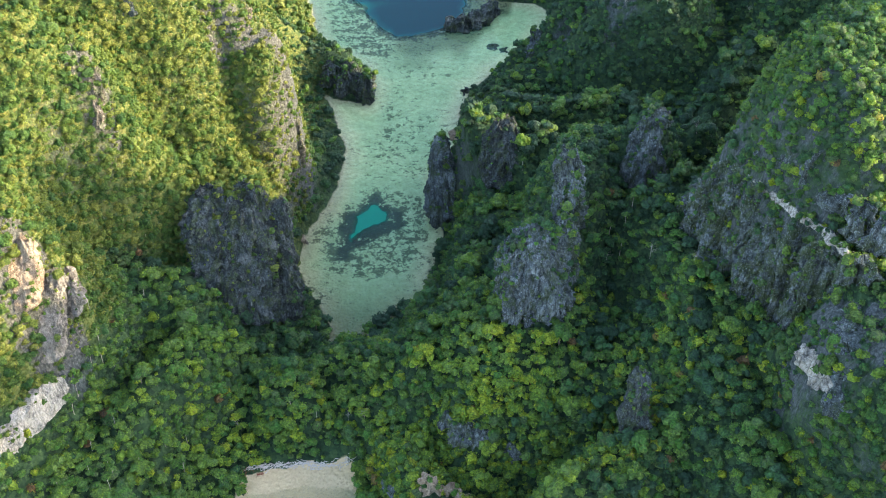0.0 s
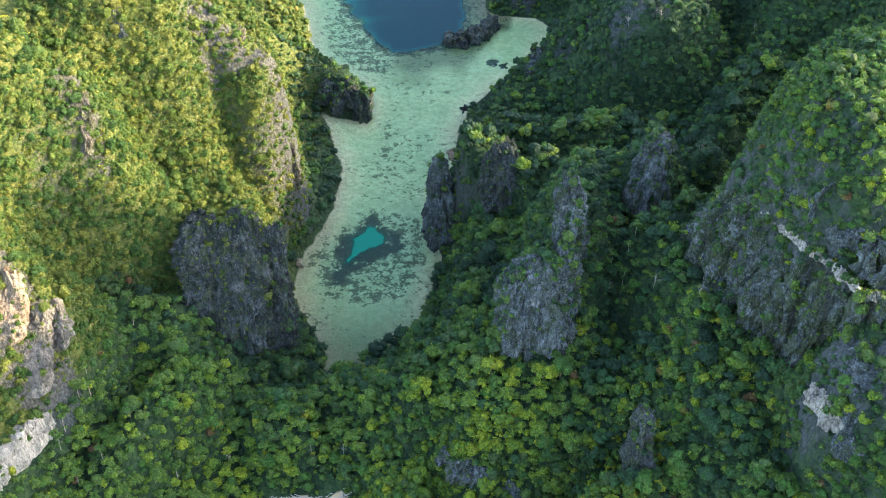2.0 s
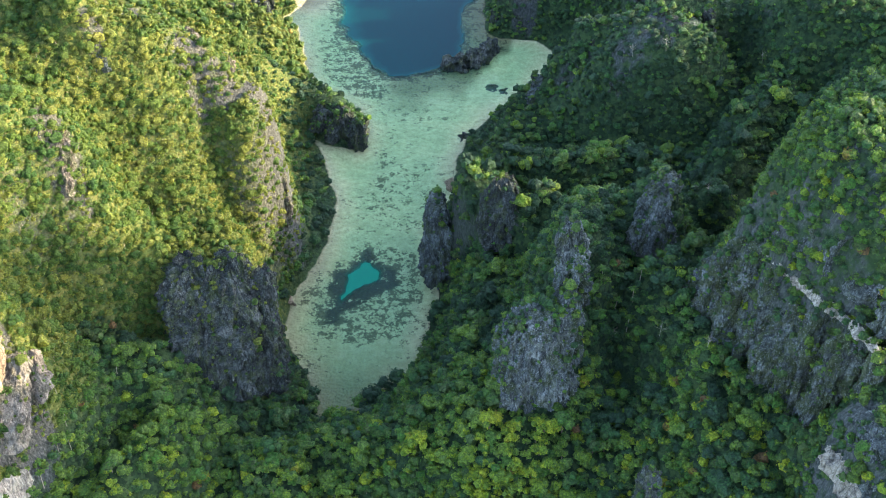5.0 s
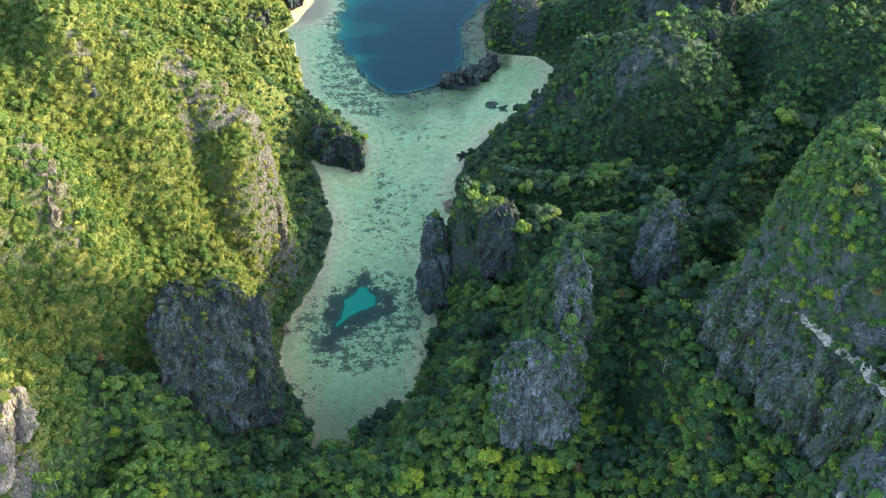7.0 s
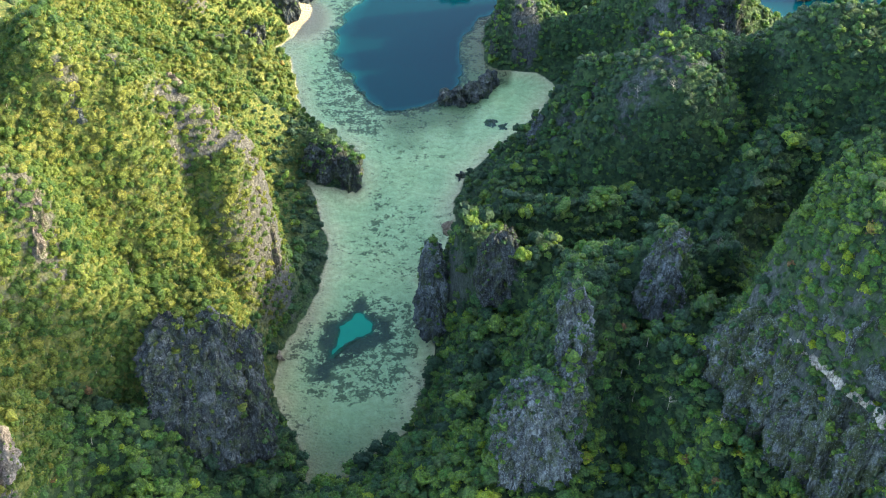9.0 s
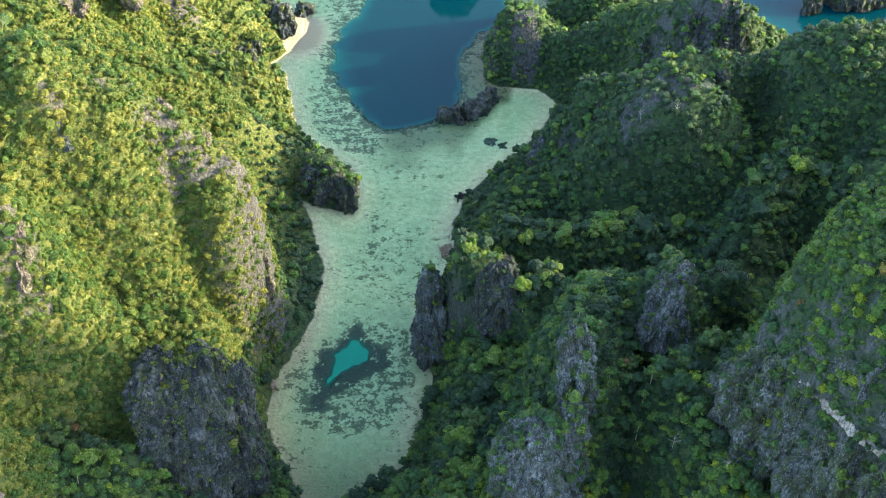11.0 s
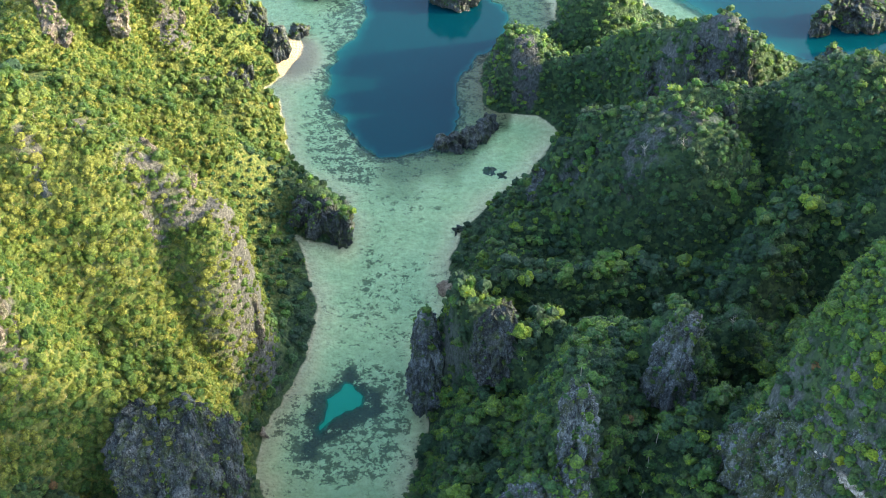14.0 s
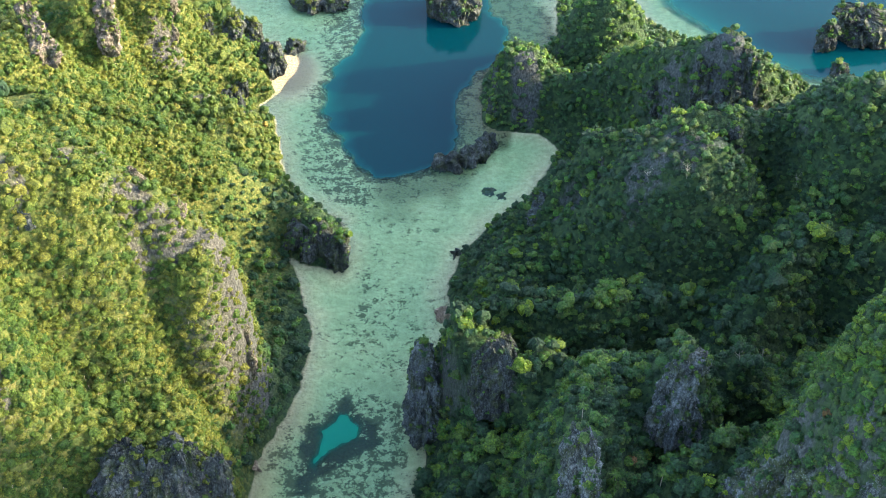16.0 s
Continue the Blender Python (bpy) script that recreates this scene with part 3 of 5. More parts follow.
def crag(label, material, base, top, width, depth, facing=(0, 0), bushy=1.0, rugged=1.0, proud=0.5, taper=0.72, square=0.62, group="limestone crags", name="limestone_crag"):
    """A fluted limestone crag whose face climbs from base to top; width across, depth into the hill, proud: how far it stands out of it."""
    a, b = Vector(base), Vector(top)
    rows, cols = int(np.clip((b - a).length / 0.72, 18, 60)), int(np.clip((width + depth) * 1.7 / 0.72, 30, 120))
    face = Vector((a.x - b.x, a.y - b.y, 0))
    face = (face + Vector((0, -0.6 * (b - a).length, 0))).normalized()
    if facing != (0, 0):
        face = Vector((*facing, 0)).normalized()
    across = face.cross(Vector((0, 0, 1)))
    v, th = np.meshgrid(np.linspace(0, 1, rows), np.linspace(0, 2 * math.pi, cols, endpoint=False), indexing="ij")
    swell = (1 - np.abs(2 * v - 1) ** 7) ** 0.5 * (1 - (1 - taper) * v**1.8) * (0.86 + 0.14 * np.sin(2.6 * v + 0.6))
    cu, cv = np.sign(np.cos(th)) * np.abs(np.cos(th)) ** square, np.sign(np.sin(th)) * np.abs(np.sin(th)) ** square
    wander = 0.16 * width * layered(v * 2.3 + a.x, v * 0 + a.y, octaves=2)
    p = np.array(a) + (-0.08 + 1.14 * v)[..., None] * np.array(b - a) + (swell * cu * width / 2 + wander * v)[..., None] * np.array(across)
    p = p + (swell * cv * depth * 0.5 - depth * (0.5 - proud * 0.5))[..., None] * np.array(face)
    push = cu[..., None] * np.array(across) + cv[..., None] * np.array(face)
    x, y, z = p[..., 0], p[..., 1], p[..., 2]
    big = min(width, 26.0)
    rough = 0.10 * big * layered(x / (0.3 * big + 1), y / (0.3 * big + 1), z / (0.9 * big + 3), 2)
    ribs = np.abs(layered(x / 3.4, y / 3.4, z / 17, 3))
    rough += (1.0 + 0.03 * big) * (0.75 - 2.6 * ribs)
    rough += 0.55 * hashed(np.floor(x / 2.3 + 0.7 * grain(z / 3, y / 3)), np.floor(y / 2.3 + 0.5 * grain(z / 4, x / 4)), np.floor(z / 3.8 + grain(x / 3, y / 3)))
    rough += 0.9 * np.clip(grain((z + 0.3 * x) / 2.9, a.x + x / 30), -0.35, 0.45) + 0.45 * layered(x / 1.4, y / 1.4, z / 1.6, 2)
    rough += 0.8 * (0.42 - 1.7 * np.abs(layered(x / 1.5, y / 1.5, z / 9, 2)))
    rough += 0.32 * hashed(np.floor(x / 0.9), np.floor(y / 0.9), np.floor(z / 1.3))
    rough *= rugged
    p = p + (rough * np.minimum(swell * 1.5, 1))[..., None] * push
    spikes = 0.75 - 1.9 * np.abs(layered(x / 3.1, y / 3.1, a.z, 3))
    p[..., 2] += np.minimum(0.20 * big, 2.6) * spikes * v**4
    n = np.arange(rows * cols).reshape(rows, cols)
    m = np.roll(n, -1, 1)
    quads = np.stack([n[:-1], m[:-1], m[1:], n[1:]], -1).reshape(-1, 4)
    me = solid_mesh(name, p.reshape(-1, 3) - np.array(a), quads, material, smooth=False)
    ob = new(name, me)
    ob.location = a
    CRAGS.append((a, b, bushy, p.reshape(-1, 3), me))
    return tagged(ob, label, "rock", group)


crag("dark fluted limestone cliff with ferns in its cracks", DARK_ROCK, (-100.0, 389.0, 30.0), (-98.5, 414.0, 70.0), 24.0, 17.0, proud=0.85, taper=0.95)
crag("dark fluted limestone cliff with ferns in its cracks", DARK_ROCK, (-86.0, 390.0, 22.0), (-86.5, 414.0, 70.5), 25.0, 18.0, proud=0.85, taper=0.95)
crag("dark limestone buttress with a pale broken foot", DARK_ROCK, (-72.7, 398.0, 11.0), (-74.0, 412.0, 63.0), 19.0, 16.0, taper=0.85)
crag("grey limestone stack standing at the edge of the lagoon", ROCK, (-0.5, 478.0, -1.0), (2.4, 491.0, 43.5), 17.0, 15.0, square=0.85, taper=0.45, bushy=0.5)
crag("dark limestone knoll above the lagoon shore", DARK_ROCK, (27.6, 456.5, 43.0), (27.0, 465.0, 71.0), 21.0, 16.0, square=0.74, taper=0.6, bushy=0.7)
crag("broad grey limestone bluff in the forest", ROCK, (34.8, 347.1, 60.4), (34.8, 356.5, 93.2), 30.3, 24.3, square=0.74, taper=0.66, bushy=1.8)
crag("grey limestone buttress beside the bluff", ROCK, (48.3, 354.2, 67.5), (46.5, 362.5, 96.7), 11.6, 11.6, square=0.74, taper=0.66, bushy=1.8)
crag("tall grey limestone pinnacle with scrub on its back", ROCK, (50.0, 375.1, 82.1), (50.2, 383.7, 112.1), 13.6, 14.9, square=0.74, taper=0.66, bushy=1.8)
crag("grey limestone pinnacle with a scrubby crown", ROCK, (86.9, 416.4, 71.5), (87.7, 424.9, 101.1), 19.5, 17.6, square=0.74, taper=0.66, bushy=1.8)
crag("pale broken limestone face under a scrubby bluff", LEDGE_ROCK, (123.4, 281.5, 96.0), (124.8, 282.4, 104.0), 17.0, 5.5, facing=(-0.9, -0.42), proud=0.8, bushy=0.2)
crag("grey limestone face under a scrubby bluff", ROCK, (130.0, 265.5, 93.5), (132.2, 273.0, 106.0), 13.0, 7.0, proud=0.3, bushy=1.0)
crag("small dark limestone knoll among trees", DARK_ROCK, (69.9, 290.3, 53.9), (70.1, 297.8, 80.0), 10.7, 9.6, square=0.74, taper=0.66, bushy=1.8)
crag("low grey limestone outcrop with bright shrubs on top", ROCK, (10.0, 305.5, 32.5), (11.0, 309.0, 39.5), 19.0, 8.0, square=0.74, taper=0.8, bushy=0.8)
crag("small grey boulder in the forest", ROCK, (26.3, 303.1, 27.4), (26.2, 304.9, 33.6), 6.1, 5.5, square=0.74, taper=0.66, bushy=0.0)
crag("pale weathered limestone cliff streaked grey", SMOOTH_ROCK, (-150.9, 320.9, 63.4), (-148.0, 338.5, 87.7), 15.0, 10.1, proud=0.2, bushy=0.5, rugged=0.6)
crag("pale pinkish limestone cliff in the sun", TAN_ROCK, (-157.3, 325.3, 84.7), (-157.6, 342.2, 101.2), 17.5, 11.6, proud=0.2, bushy=0.5, rugged=0.6)
crag("grey limestone shoulder beside the pale cliff", SMOOTH_ROCK, (-143.2, 336.2, 72.3), (-144.7, 344.5, 85.1), 12.1, 9.7, proud=0.16)
crag("grey limestone buttress above the lagoon", ROCK, (49.6, 578.0, 36.0), (50.4, 584.0, 50.0), 9.0, 7.0, square=0.74, taper=0.66, proud=0.2, bushy=2.2)
crag("dark limestone cliff above the blue basin", DARK_ROCK, (45.0, 711.0, 1.0), (46.0, 724.0, 41.0), 29.0, 17.0, proud=0.16, taper=0.4, bushy=2.6)
crag("jagged dark limestone crag above the white beach", DARK_ROCK, (-112.5, 799.2, 1.7), (-113.0, 802.9, 14.7), 14.0, 11.2, square=0.74, taper=0.66, bushy=1.8)
crag("jagged dark limestone crag above the white beach", DARK_ROCK, (-116.6, 760.6, 29.9), (-116.4, 763.9, 41.4), 11.8, 9.5, square=0.74, taper=0.66, bushy=1.8)
crag("jagged dark limestone crag above the white beach", DARK_ROCK, (-111.0, 734.4, 4.7), (-110.6, 737.2, 14.4), 9.1, 7.3, square=0.74, taper=0.66, bushy=1.8)
crag("dark limestone cliff over the white beach", DARK_ROCK, (-96.6, 763.7, 1.5), (-96.3, 768.4, 18.1), 17.6, 14.1, square=0.74, taper=0.66)
crag("limestone islet rising from the blue basin", DARK_ROCK, (13.4, 832.0, -1.0), (13.4, 839.7, 26.7), 33.3, 33.3, square=0.74, taper=0.66, bushy=3.0)
crag("low limestone islet on the reef", DARK_ROCK, (-73.0, 847.1, -1.0), (-76.0, 851.4, 14.5), 38.3, 34.4, square=0.74, taper=0.66, bushy=3.0)
crag("jagged limestone islet in the eastern water", DARK_ROCK, (240.5, 794.0, -1.0), (243.5, 798.0, 14.5), 12.0, 10.0, square=0.74, taper=0.66, bushy=3.0)
crag("wooded limestone islet in the eastern water", DARK_ROCK, (273.0, 802.0, -1.0), (271.0, 808.0, 19.0), 44.0, 26.0, square=0.74, taper=0.66, bushy=3.0)
crag("small limestone rock in the eastern water", DARK_ROCK, (245.1, 766.3, -1.0), (243.7, 767.7, 4.7), 12.2, 11.0, square=0.74, taper=0.66)
crag("small dark rock at the point of the beach", DARK_ROCK, (-86.1, 792.4, -1.0), (-85.1, 793.9, 4.8), 13.9, 12.5, square=0.74, taper=0.66)
crag("grey limestone bluff with hanging scrub", ROCK, (135.4, 273.6, 112.1), (137.8, 288.0, 118.4), 20.0, 9.1, proud=0.3, bushy=0.9)
crag("sunlit limestone rib on the western slope", PALE_ROCK, (-144.4, 407.3, 109.0), (-143.5, 417.6, 132.0), 11.9, 6.0, proud=0.16)
crag("sunlit limestone rib along the western ridge", PALE_ROCK, (-73.6, 482.0, 33.1), (-74.2, 488.5, 60.6), 11.2, 6.7, proud=0.16)
crag("sunlit limestone rib along the western ridge", PALE_ROCK, (-77.2, 485.3, 75.6), (-79.0, 489.3, 90.2), 8.6, 6.0, proud=0.16)
crag("pale limestone crest of the western hill", PALE_ROCK, (-106.7, 487.0, 115.8), (-109.8, 494.4, 127.5), 15.9, 8.0, proud=0.16)
crag("pale limestone crest of the western hill", PALE_ROCK, (-91.8, 491.8, 109.9), (-93.1, 495.5, 117.3), 7.6, 4.6, proud=0.16)
crag("dark undercut limestone head at the water", DARK_ROCK, (-64.8, 601.1, 4.9), (-64.7, 604.5, 16.5), 14.5, 13.1, square=0.74, taper=0.66, bushy=1.8)
crag("dark undercut limestone head at the water", DARK_ROCK, (-55.0, 595.0, 1.3), (-54.8, 599.5, 17.1), 16.7, 15.0, square=0.74, taper=0.66, bushy=1.8)
crag("dark undercut limestone head at the water", DARK_ROCK, (-44.7, 589.3, -1.0), (-44.6, 594.0, 15.9), 11.1, 12.2, square=0.74, taper=0.66, bushy=1.8)
crag("dark scrubby limestone wall of the northern ridge", DARK_ROCK, (91.8, 543.5, 66.0), (91.3, 556.0, 84.0), 21.4, 8.6, proud=0.16, bushy=3.0)
crag("jagged black limestone rock at the edge of the basin", DARK_ROCK, (5.7, 671.5, -1.0), (6.1, 673.6, 6.8), 8.8, 8.8, square=0.74, taper=0.66, bushy=0.0)
crag("jagged black limestone rock at the edge of the basin", DARK_ROCK, (12.0, 670.6, -1.0), (12.0, 673.2, 8.6), 10.1, 10.1, square=0.74, taper=0.66, bushy=0.0)
crag("jagged black limestone rock at the edge of the basin", DARK_ROCK, (19.0, 673.9, -1.0), (18.9, 676.6, 9.2), 9.5, 9.5, square=0.74, taper=0.66, bushy=0.0)
crag("jagged black limestone rock at the edge of the basin", DARK_ROCK, (26.0, 679.0, -1.0), (25.9, 682.0, 10.1), 10.2, 10.2, square=0.74, taper=0.66, bushy=0.0)
crag("jagged black limestone rock at the edge of the basin", DARK_ROCK, (32.1, 690.6, -1.0), (31.9, 693.0, 8.1), 9.0, 9.0, square=0.74, taper=0.66, bushy=0.0)
crag("small black rock in the shallows", DARK_ROCK, (12.9, 599.4, -1.0), (13.1, 600.1, 2.0), 6.9, 6.9, square=0.74, taper=0.66, bushy=0.0)
crag("dark coral head in the pale shallows", DARK_ROCK, (31.4, 652.0, -1.6), (31.3, 652.5, -0.2), 8.0, 8.0, square=0.74, taper=0.66, bushy=0.0)
crag("dark coral head in the pale shallows", DARK_ROCK, (37.7, 647.3, -1.6), (37.6, 647.9, -0.2), 6.7, 6.7, square=0.74, taper=0.66, bushy=0.0)
crag("low tan rock slab at the water edge", TAN_ROCK, (7.8, 554.6, -1.0), (7.8, 555.6, 2.6), 8.4, 9.4, square=0.74, taper=0.72, rugged=0.5, bushy=0.0)
crag("small tan boulder at the foot of the slope", TAN_ROCK, (-69.4, 463.8, -1.0), (-69.5, 465.0, 4.1), 3.6, 3.6, square=0.74, taper=0.66, bushy=0.0)
crag("grey boulder at the end of the beach", ROCK, (-20.8, 301.0, 11.8), (-20.5, 301.9, 14.9), 5.3, 5.3, square=0.74, taper=0.66, bushy=0.0)
crag("grey boulder at the end of the beach", ROCK, (-18.5, 297.2, 13.1), (-18.0, 297.9, 15.7), 5.3, 5.3, square=0.74, taper=0.66, bushy=0.0)
crag("tan broken rock face below the forest", TAN_ROCK, (-4.0, 288.9, 25.8), (-5.1, 290.4, 31.2), 8.6, 5.5, square=0.74, taper=0.8, bushy=0.3)
crag("tan broken rock face below the forest", TAN_ROCK, (1.3, 287.6, 24.7), (1.3, 288.6, 28.4), 8.8, 5.4, square=0.74, taper=0.8, bushy=0.3)
crag("tan broken rock face below the forest", TAN_ROCK, (6.5, 284.5, 22.5), (6.4, 285.6, 26.0), 8.0, 5.4, square=0.74, taper=0.8, bushy=0.3)
crag("dark rock at the end of the beach", DARK_ROCK, (-81.6, 307.9, -1.0), (-81.2, 308.6, 2.8), 4.1, 4.1, square=0.74, taper=0.66, bushy=0.0)
crag("low grey limestone outcrop", ROCK, (0.5, 312.5, 34.0), (1.0, 314.5, 39.5), 6.2, 6.2, square=0.74, taper=0.66)
crag("pale foot of the limestone bluff", ROCK, (32.5, 344.7, 59.6), (32.3, 346.0, 64.4), 10.7, 8.5, square=0.74, taper=0.66, bushy=1.8)
crag("white overhanging limestone cliff above the beach forest", WHITE_ROCK, (-161.0, 292.9, 42.5), (-162.6, 294.2, 53.2), 18.1, 8, facing=(0.76, -0.65), proud=0.55, taper=0.95, rugged=0.45)
crag("white overhanging limestone cliff above the beach forest", WHITE_ROCK, (-153.9, 303.1, 43.2), (-155.7, 304.1, 53.7), 15.6, 8, facing=(0.88, -0.48), proud=0.55, taper=0.95, rugged=0.45)
crag("white overhanging limestone cliff above the beach forest", WHITE_ROCK, (-148.5, 313.8, 43.7), (-150.3, 314.6, 56.6), 16.7, 8, facing=(0.91, -0.42), proud=0.55, taper=0.95, rugged=0.45)

crag("broad pinkish grey limestone cliff on the far western hill", PALE_ROCK, (-152.5, 726.0, 43.0), (-153.5, 740.0, 72.0), 27.0, 12.0, proud=0.4, bushy=1.2, taper=0.9)
crag("pale limestone rib on the far western hill", PALE_ROCK, (-160.5, 671.0, 72.0), (-163.6, 685.0, 98.0), 11.0, 9.0, proud=0.35, bushy=1.2)
crag("grey limestone rib high on the far western hill", PALE_ROCK, (-177.5, 631.0, 90.0), (-188.0, 645.0, 114.0), 12.0, 10.0, proud=0.35, bushy=1.2)
crag("jagged dark limestone crag above the white beach", DARK_ROCK, (-130.5, 752.0, 24.0), (-131.0, 758.0, 44.0), 12.0, 10.0, square=0.74, taper=0.66, bushy=1.8)
crag("dark limestone face in the far western forest", DARK_ROCK, (-108.0, 706.0, 8.0), (-110.5, 713.0, 24.0), 12.0, 9.0, proud=0.4, bushy=1.8)
crag("grey limestone face below the western crest", ROCK, (-121.0, 484.0, 122.0), (-122.0, 491.0, 136.0), 9.0, 6.0, proud=0.2, bushy=1.6)
crag("grey limestone face below the western crest", ROCK, (-138.0, 462.0, 130.0), (-139.5, 470.0, 146.0), 12.0, 6.0, proud=0.2, bushy=1.6)


def on_massif(along, into, z):
    """A place on the western face of the great eastern hill."""
    return (98 + 0.4 * along + 0.916 * into, 381 - 0.916 * along + 0.4 * into, z)


# the broad grey face of the great eastern hill, its pale ledge and the broken bands above
for n in range(8):
    low, high = 80 + 3 * math.sin(2.1 * n), (100, 120, 126, 127, 129, 130, 130, 129)[n]
    crag("broad scrubby grey limestone face of the great eastern hill", MOSSY_ROCK, on_massif(2 + 12.5 * n, -2.5, low), on_massif(4 + 12.5 * n, 4.2 if n else 7.5, high), 19, 11, proud=0.42, bushy=2.6)
for n in range(6):
    crag("grey limestone band in the scrub of the great eastern hill", ROCK, on_massif(34 + 12 * n, 5.0, 134 + 3 * (n % 2)), on_massif(36 + 12 * n, 7.2, 144 + 5 * (n % 3)), 10 + 3 * (n % 2), 6, proud=0.25, bushy=3.0)
for n in range(9):
    crag("pale broken limestone ledge on the great eastern hill", LEDGE_ROCK, on_massif(33 + 6 * n, 0.8, 125.5 + 0.7 * n), on_massif(33.5 + 6 * n, 1.6, 127.2 + 0.7 * n + 0.8 * (n % 2)), 8.6, 2.6, facing=(-0.916, -0.4), proud=0.8, square=0.5, rugged=0.6, bushy=0.15)
# dark, half overgrown cliffs of the two northern ridges
for bx, by, bz, tx, ty, tz, wide in ((116, 648, 18, 122, 664, 58, 20), (134, 630, 22, 136, 646, 80, 22), (150, 626, 26, 151, 643, 86, 20), (170, 648, 22, 170, 656, 66, 14), (100, 690, 10, 102, 702, 46, 18), (84, 700, 6, 87, 711, 30, 14), (80, 757, 0, 86, 764, 34, 22), (96, 750, 4, 98, 760, 40, 18),
                                     (62, 574, 22, 66, 582, 56, 12), (78, 566, 38, 80, 580, 80, 15), (92, 556, 44, 94, 572, 82, 15), (108, 545, 48, 109, 561, 97, 17), (125, 550, 52, 126, 566, 97, 16)):
    crag("dark overgrown limestone cliff of the northern ridge", DARK_ROCK, (bx, by, bz), (tx, ty, tz), wide, 9, facing=(-0.25, -1), proud=0.35, bushy=2.2)


# ---- plants ----
# one leaf clump: a low dome of two rings and a tip
RING = np.arange(6) * math.pi / 3
CLUMP = np.concatenate([np.stack([np.cos(RING), np.sin(RING), np.full(6, -0.35)], -1), np.stack([0.80 * np.cos(RING + 0.52), 0.80 * np.sin(RING + 0.52), np.full(6, 0.42)], -1), [(0, 0, 0.86)]])
CLUMP_FACES = np.array([f for n in range(6) for f in ((n, (n + 1) % 6, 6 + n), ((n + 1) % 6, 6 + (n + 1) % 6, 6 + n), (6 + n, 6 + (n + 1) % 6, 12))])


def crown_arrays(rng, leaves, radius, tall, lobes, leaf, low, spread=0.62):
    """One crown: uneven leaf clumps heaped into a broken dome, with loose sprays of leaves standing out of them; low is where the crown begins."""
    turn, out = rng.uniform(0, 6.28) + np.arange(lobes) * 2.4 + rng.normal(0, 0.3, lobes), radius * spread * np.sqrt((np.arange(lobes) + 0.15) / lobes)
    centre = np.stack([out * np.cos(turn), out * np.sin(turn), low + tall * (0.62 - 0.42 * (out / radius) ** 2) + rng.normal(0, 0.07, lobes) * tall], -1)
    reach = radius * rng.uniform(0.6, 1.2, lobes) * 1.1 / math.sqrt(lobes + 0.6 * (lobes < 3))
    points, faces, hue, count = [], [], [], 0
    for c, r in zip(centre, reach):
        a = rng.uniform(0, 6.28)
        spun = CLUMP @ np.array([(math.cos(a), math.sin(a), 0), (-math.sin(a), math.cos(a), 0), (0, 0, 1)])
        points.append(c + spun * r * rng.uniform(0.62, 1.28, (13, 1)) * np.array([1, 1, rng.uniform(0.75, 1.15)]))
        faces.append(CLUMP_FACES + count)
        hue.append(np.full(13, rng.normal(0, 0.05)))
        count += 13
    which = rng.integers(0, lobes, leaves)
    way = rng.normal(size=(leaves, 3))
    way[:, 2] = np.abs(way[:, 2]) * 0.9 - 0.25
    way /= np.linalg.norm(way, axis=1)[:, None]
    spot = centre[which] + way * (reach[which] * rng.uniform(0.80, 1.30, leaves))[:, None] * np.array([1, 1, 0.9])
    normal = way + rng.normal(0, 0.55, (leaves, 3))
    normal /= np.linalg.norm(normal, axis=1)[:, None]
    side = np.cross(normal, rng.normal(size=(leaves, 3)))
    side /= np.linalg.norm(side, axis=1)[:, None]
    other = np.cross(normal, side)
    size = leaf * rng.uniform(0.6, 1.4, leaves)[:, None]
    corners = np.stack([spot + side * size, spot + other * size * 0.9 - side * size * 0.4, spot - other * size * 0.8 - side * size * rng.uniform(0.2, 0.8, leaves)[:, None]], 1)
    points.append(corners.reshape(-1, 3))
    faces.append(np.arange(leaves * 3).reshape(-1, 3) + count)
    hue.append(np.repeat(rng.normal(0.04, 0.06, leaves), 3))
    return np.concatenate(points), np.concatenate(faces), np.concatenate(hue)


def trunk_arrays(rng, tall, thick, limbs, sides=5):
    """A tapered leaning trunk with limbs."""
    points, faces = [], []

    def limb(a, b, ra, rb):
        a, b = np.array(a, float), np.array(b, float)
        d = (b - a) / np.linalg.norm(b - a)
        u = np.cross(d, (0.3, 0.9, 0.1))
        u /= np.linalg.norm(u)
        w = np.cross(d, u)
        ang = np.arange(sides) * 2 * math.pi / sides
        ring = np.cos(ang)[:, None] * u + np.sin(ang)[:, None] * w
        base = sum(len(p) for p in points)
        points.extend([a + ring * ra, b + ring * rb])
        for s in range(sides):
            t = (s + 1) % sides
            faces.extend([(base + s, base + t, base + sides + t), (base + s, base + sides + t, base + sides + s)])

    bend = rng.normal(0, 0.05 * tall, 2)
    mid, head = (bend[0], bend[1], tall * 0.5), (bend[0] * 1.6, bend[1] * 1.6, tall)
    limb((0, 0, -0.8), mid, thick, thick * 0.75)
    limb(mid, head, thick * 0.75, thick * 0.4)
    for _ in range(limbs):
        a = rng.uniform(0, 6.28)
        out, h = tall * rng.uniform(0.22, 0.42), tall * rng.uniform(0.5, 0.85)
        start = np.array(mid) + (np.array(head) - np.array(mid)) * max(0, h / tall * 2 - 1)
        end = start + (out * math.cos(a), out * math.sin(a), tall * rng.uniform(0.15, 0.4))
        limb(start, end, thick * 0.4, thick * 0.12)
    return np.concatenate(points), np.array(faces)


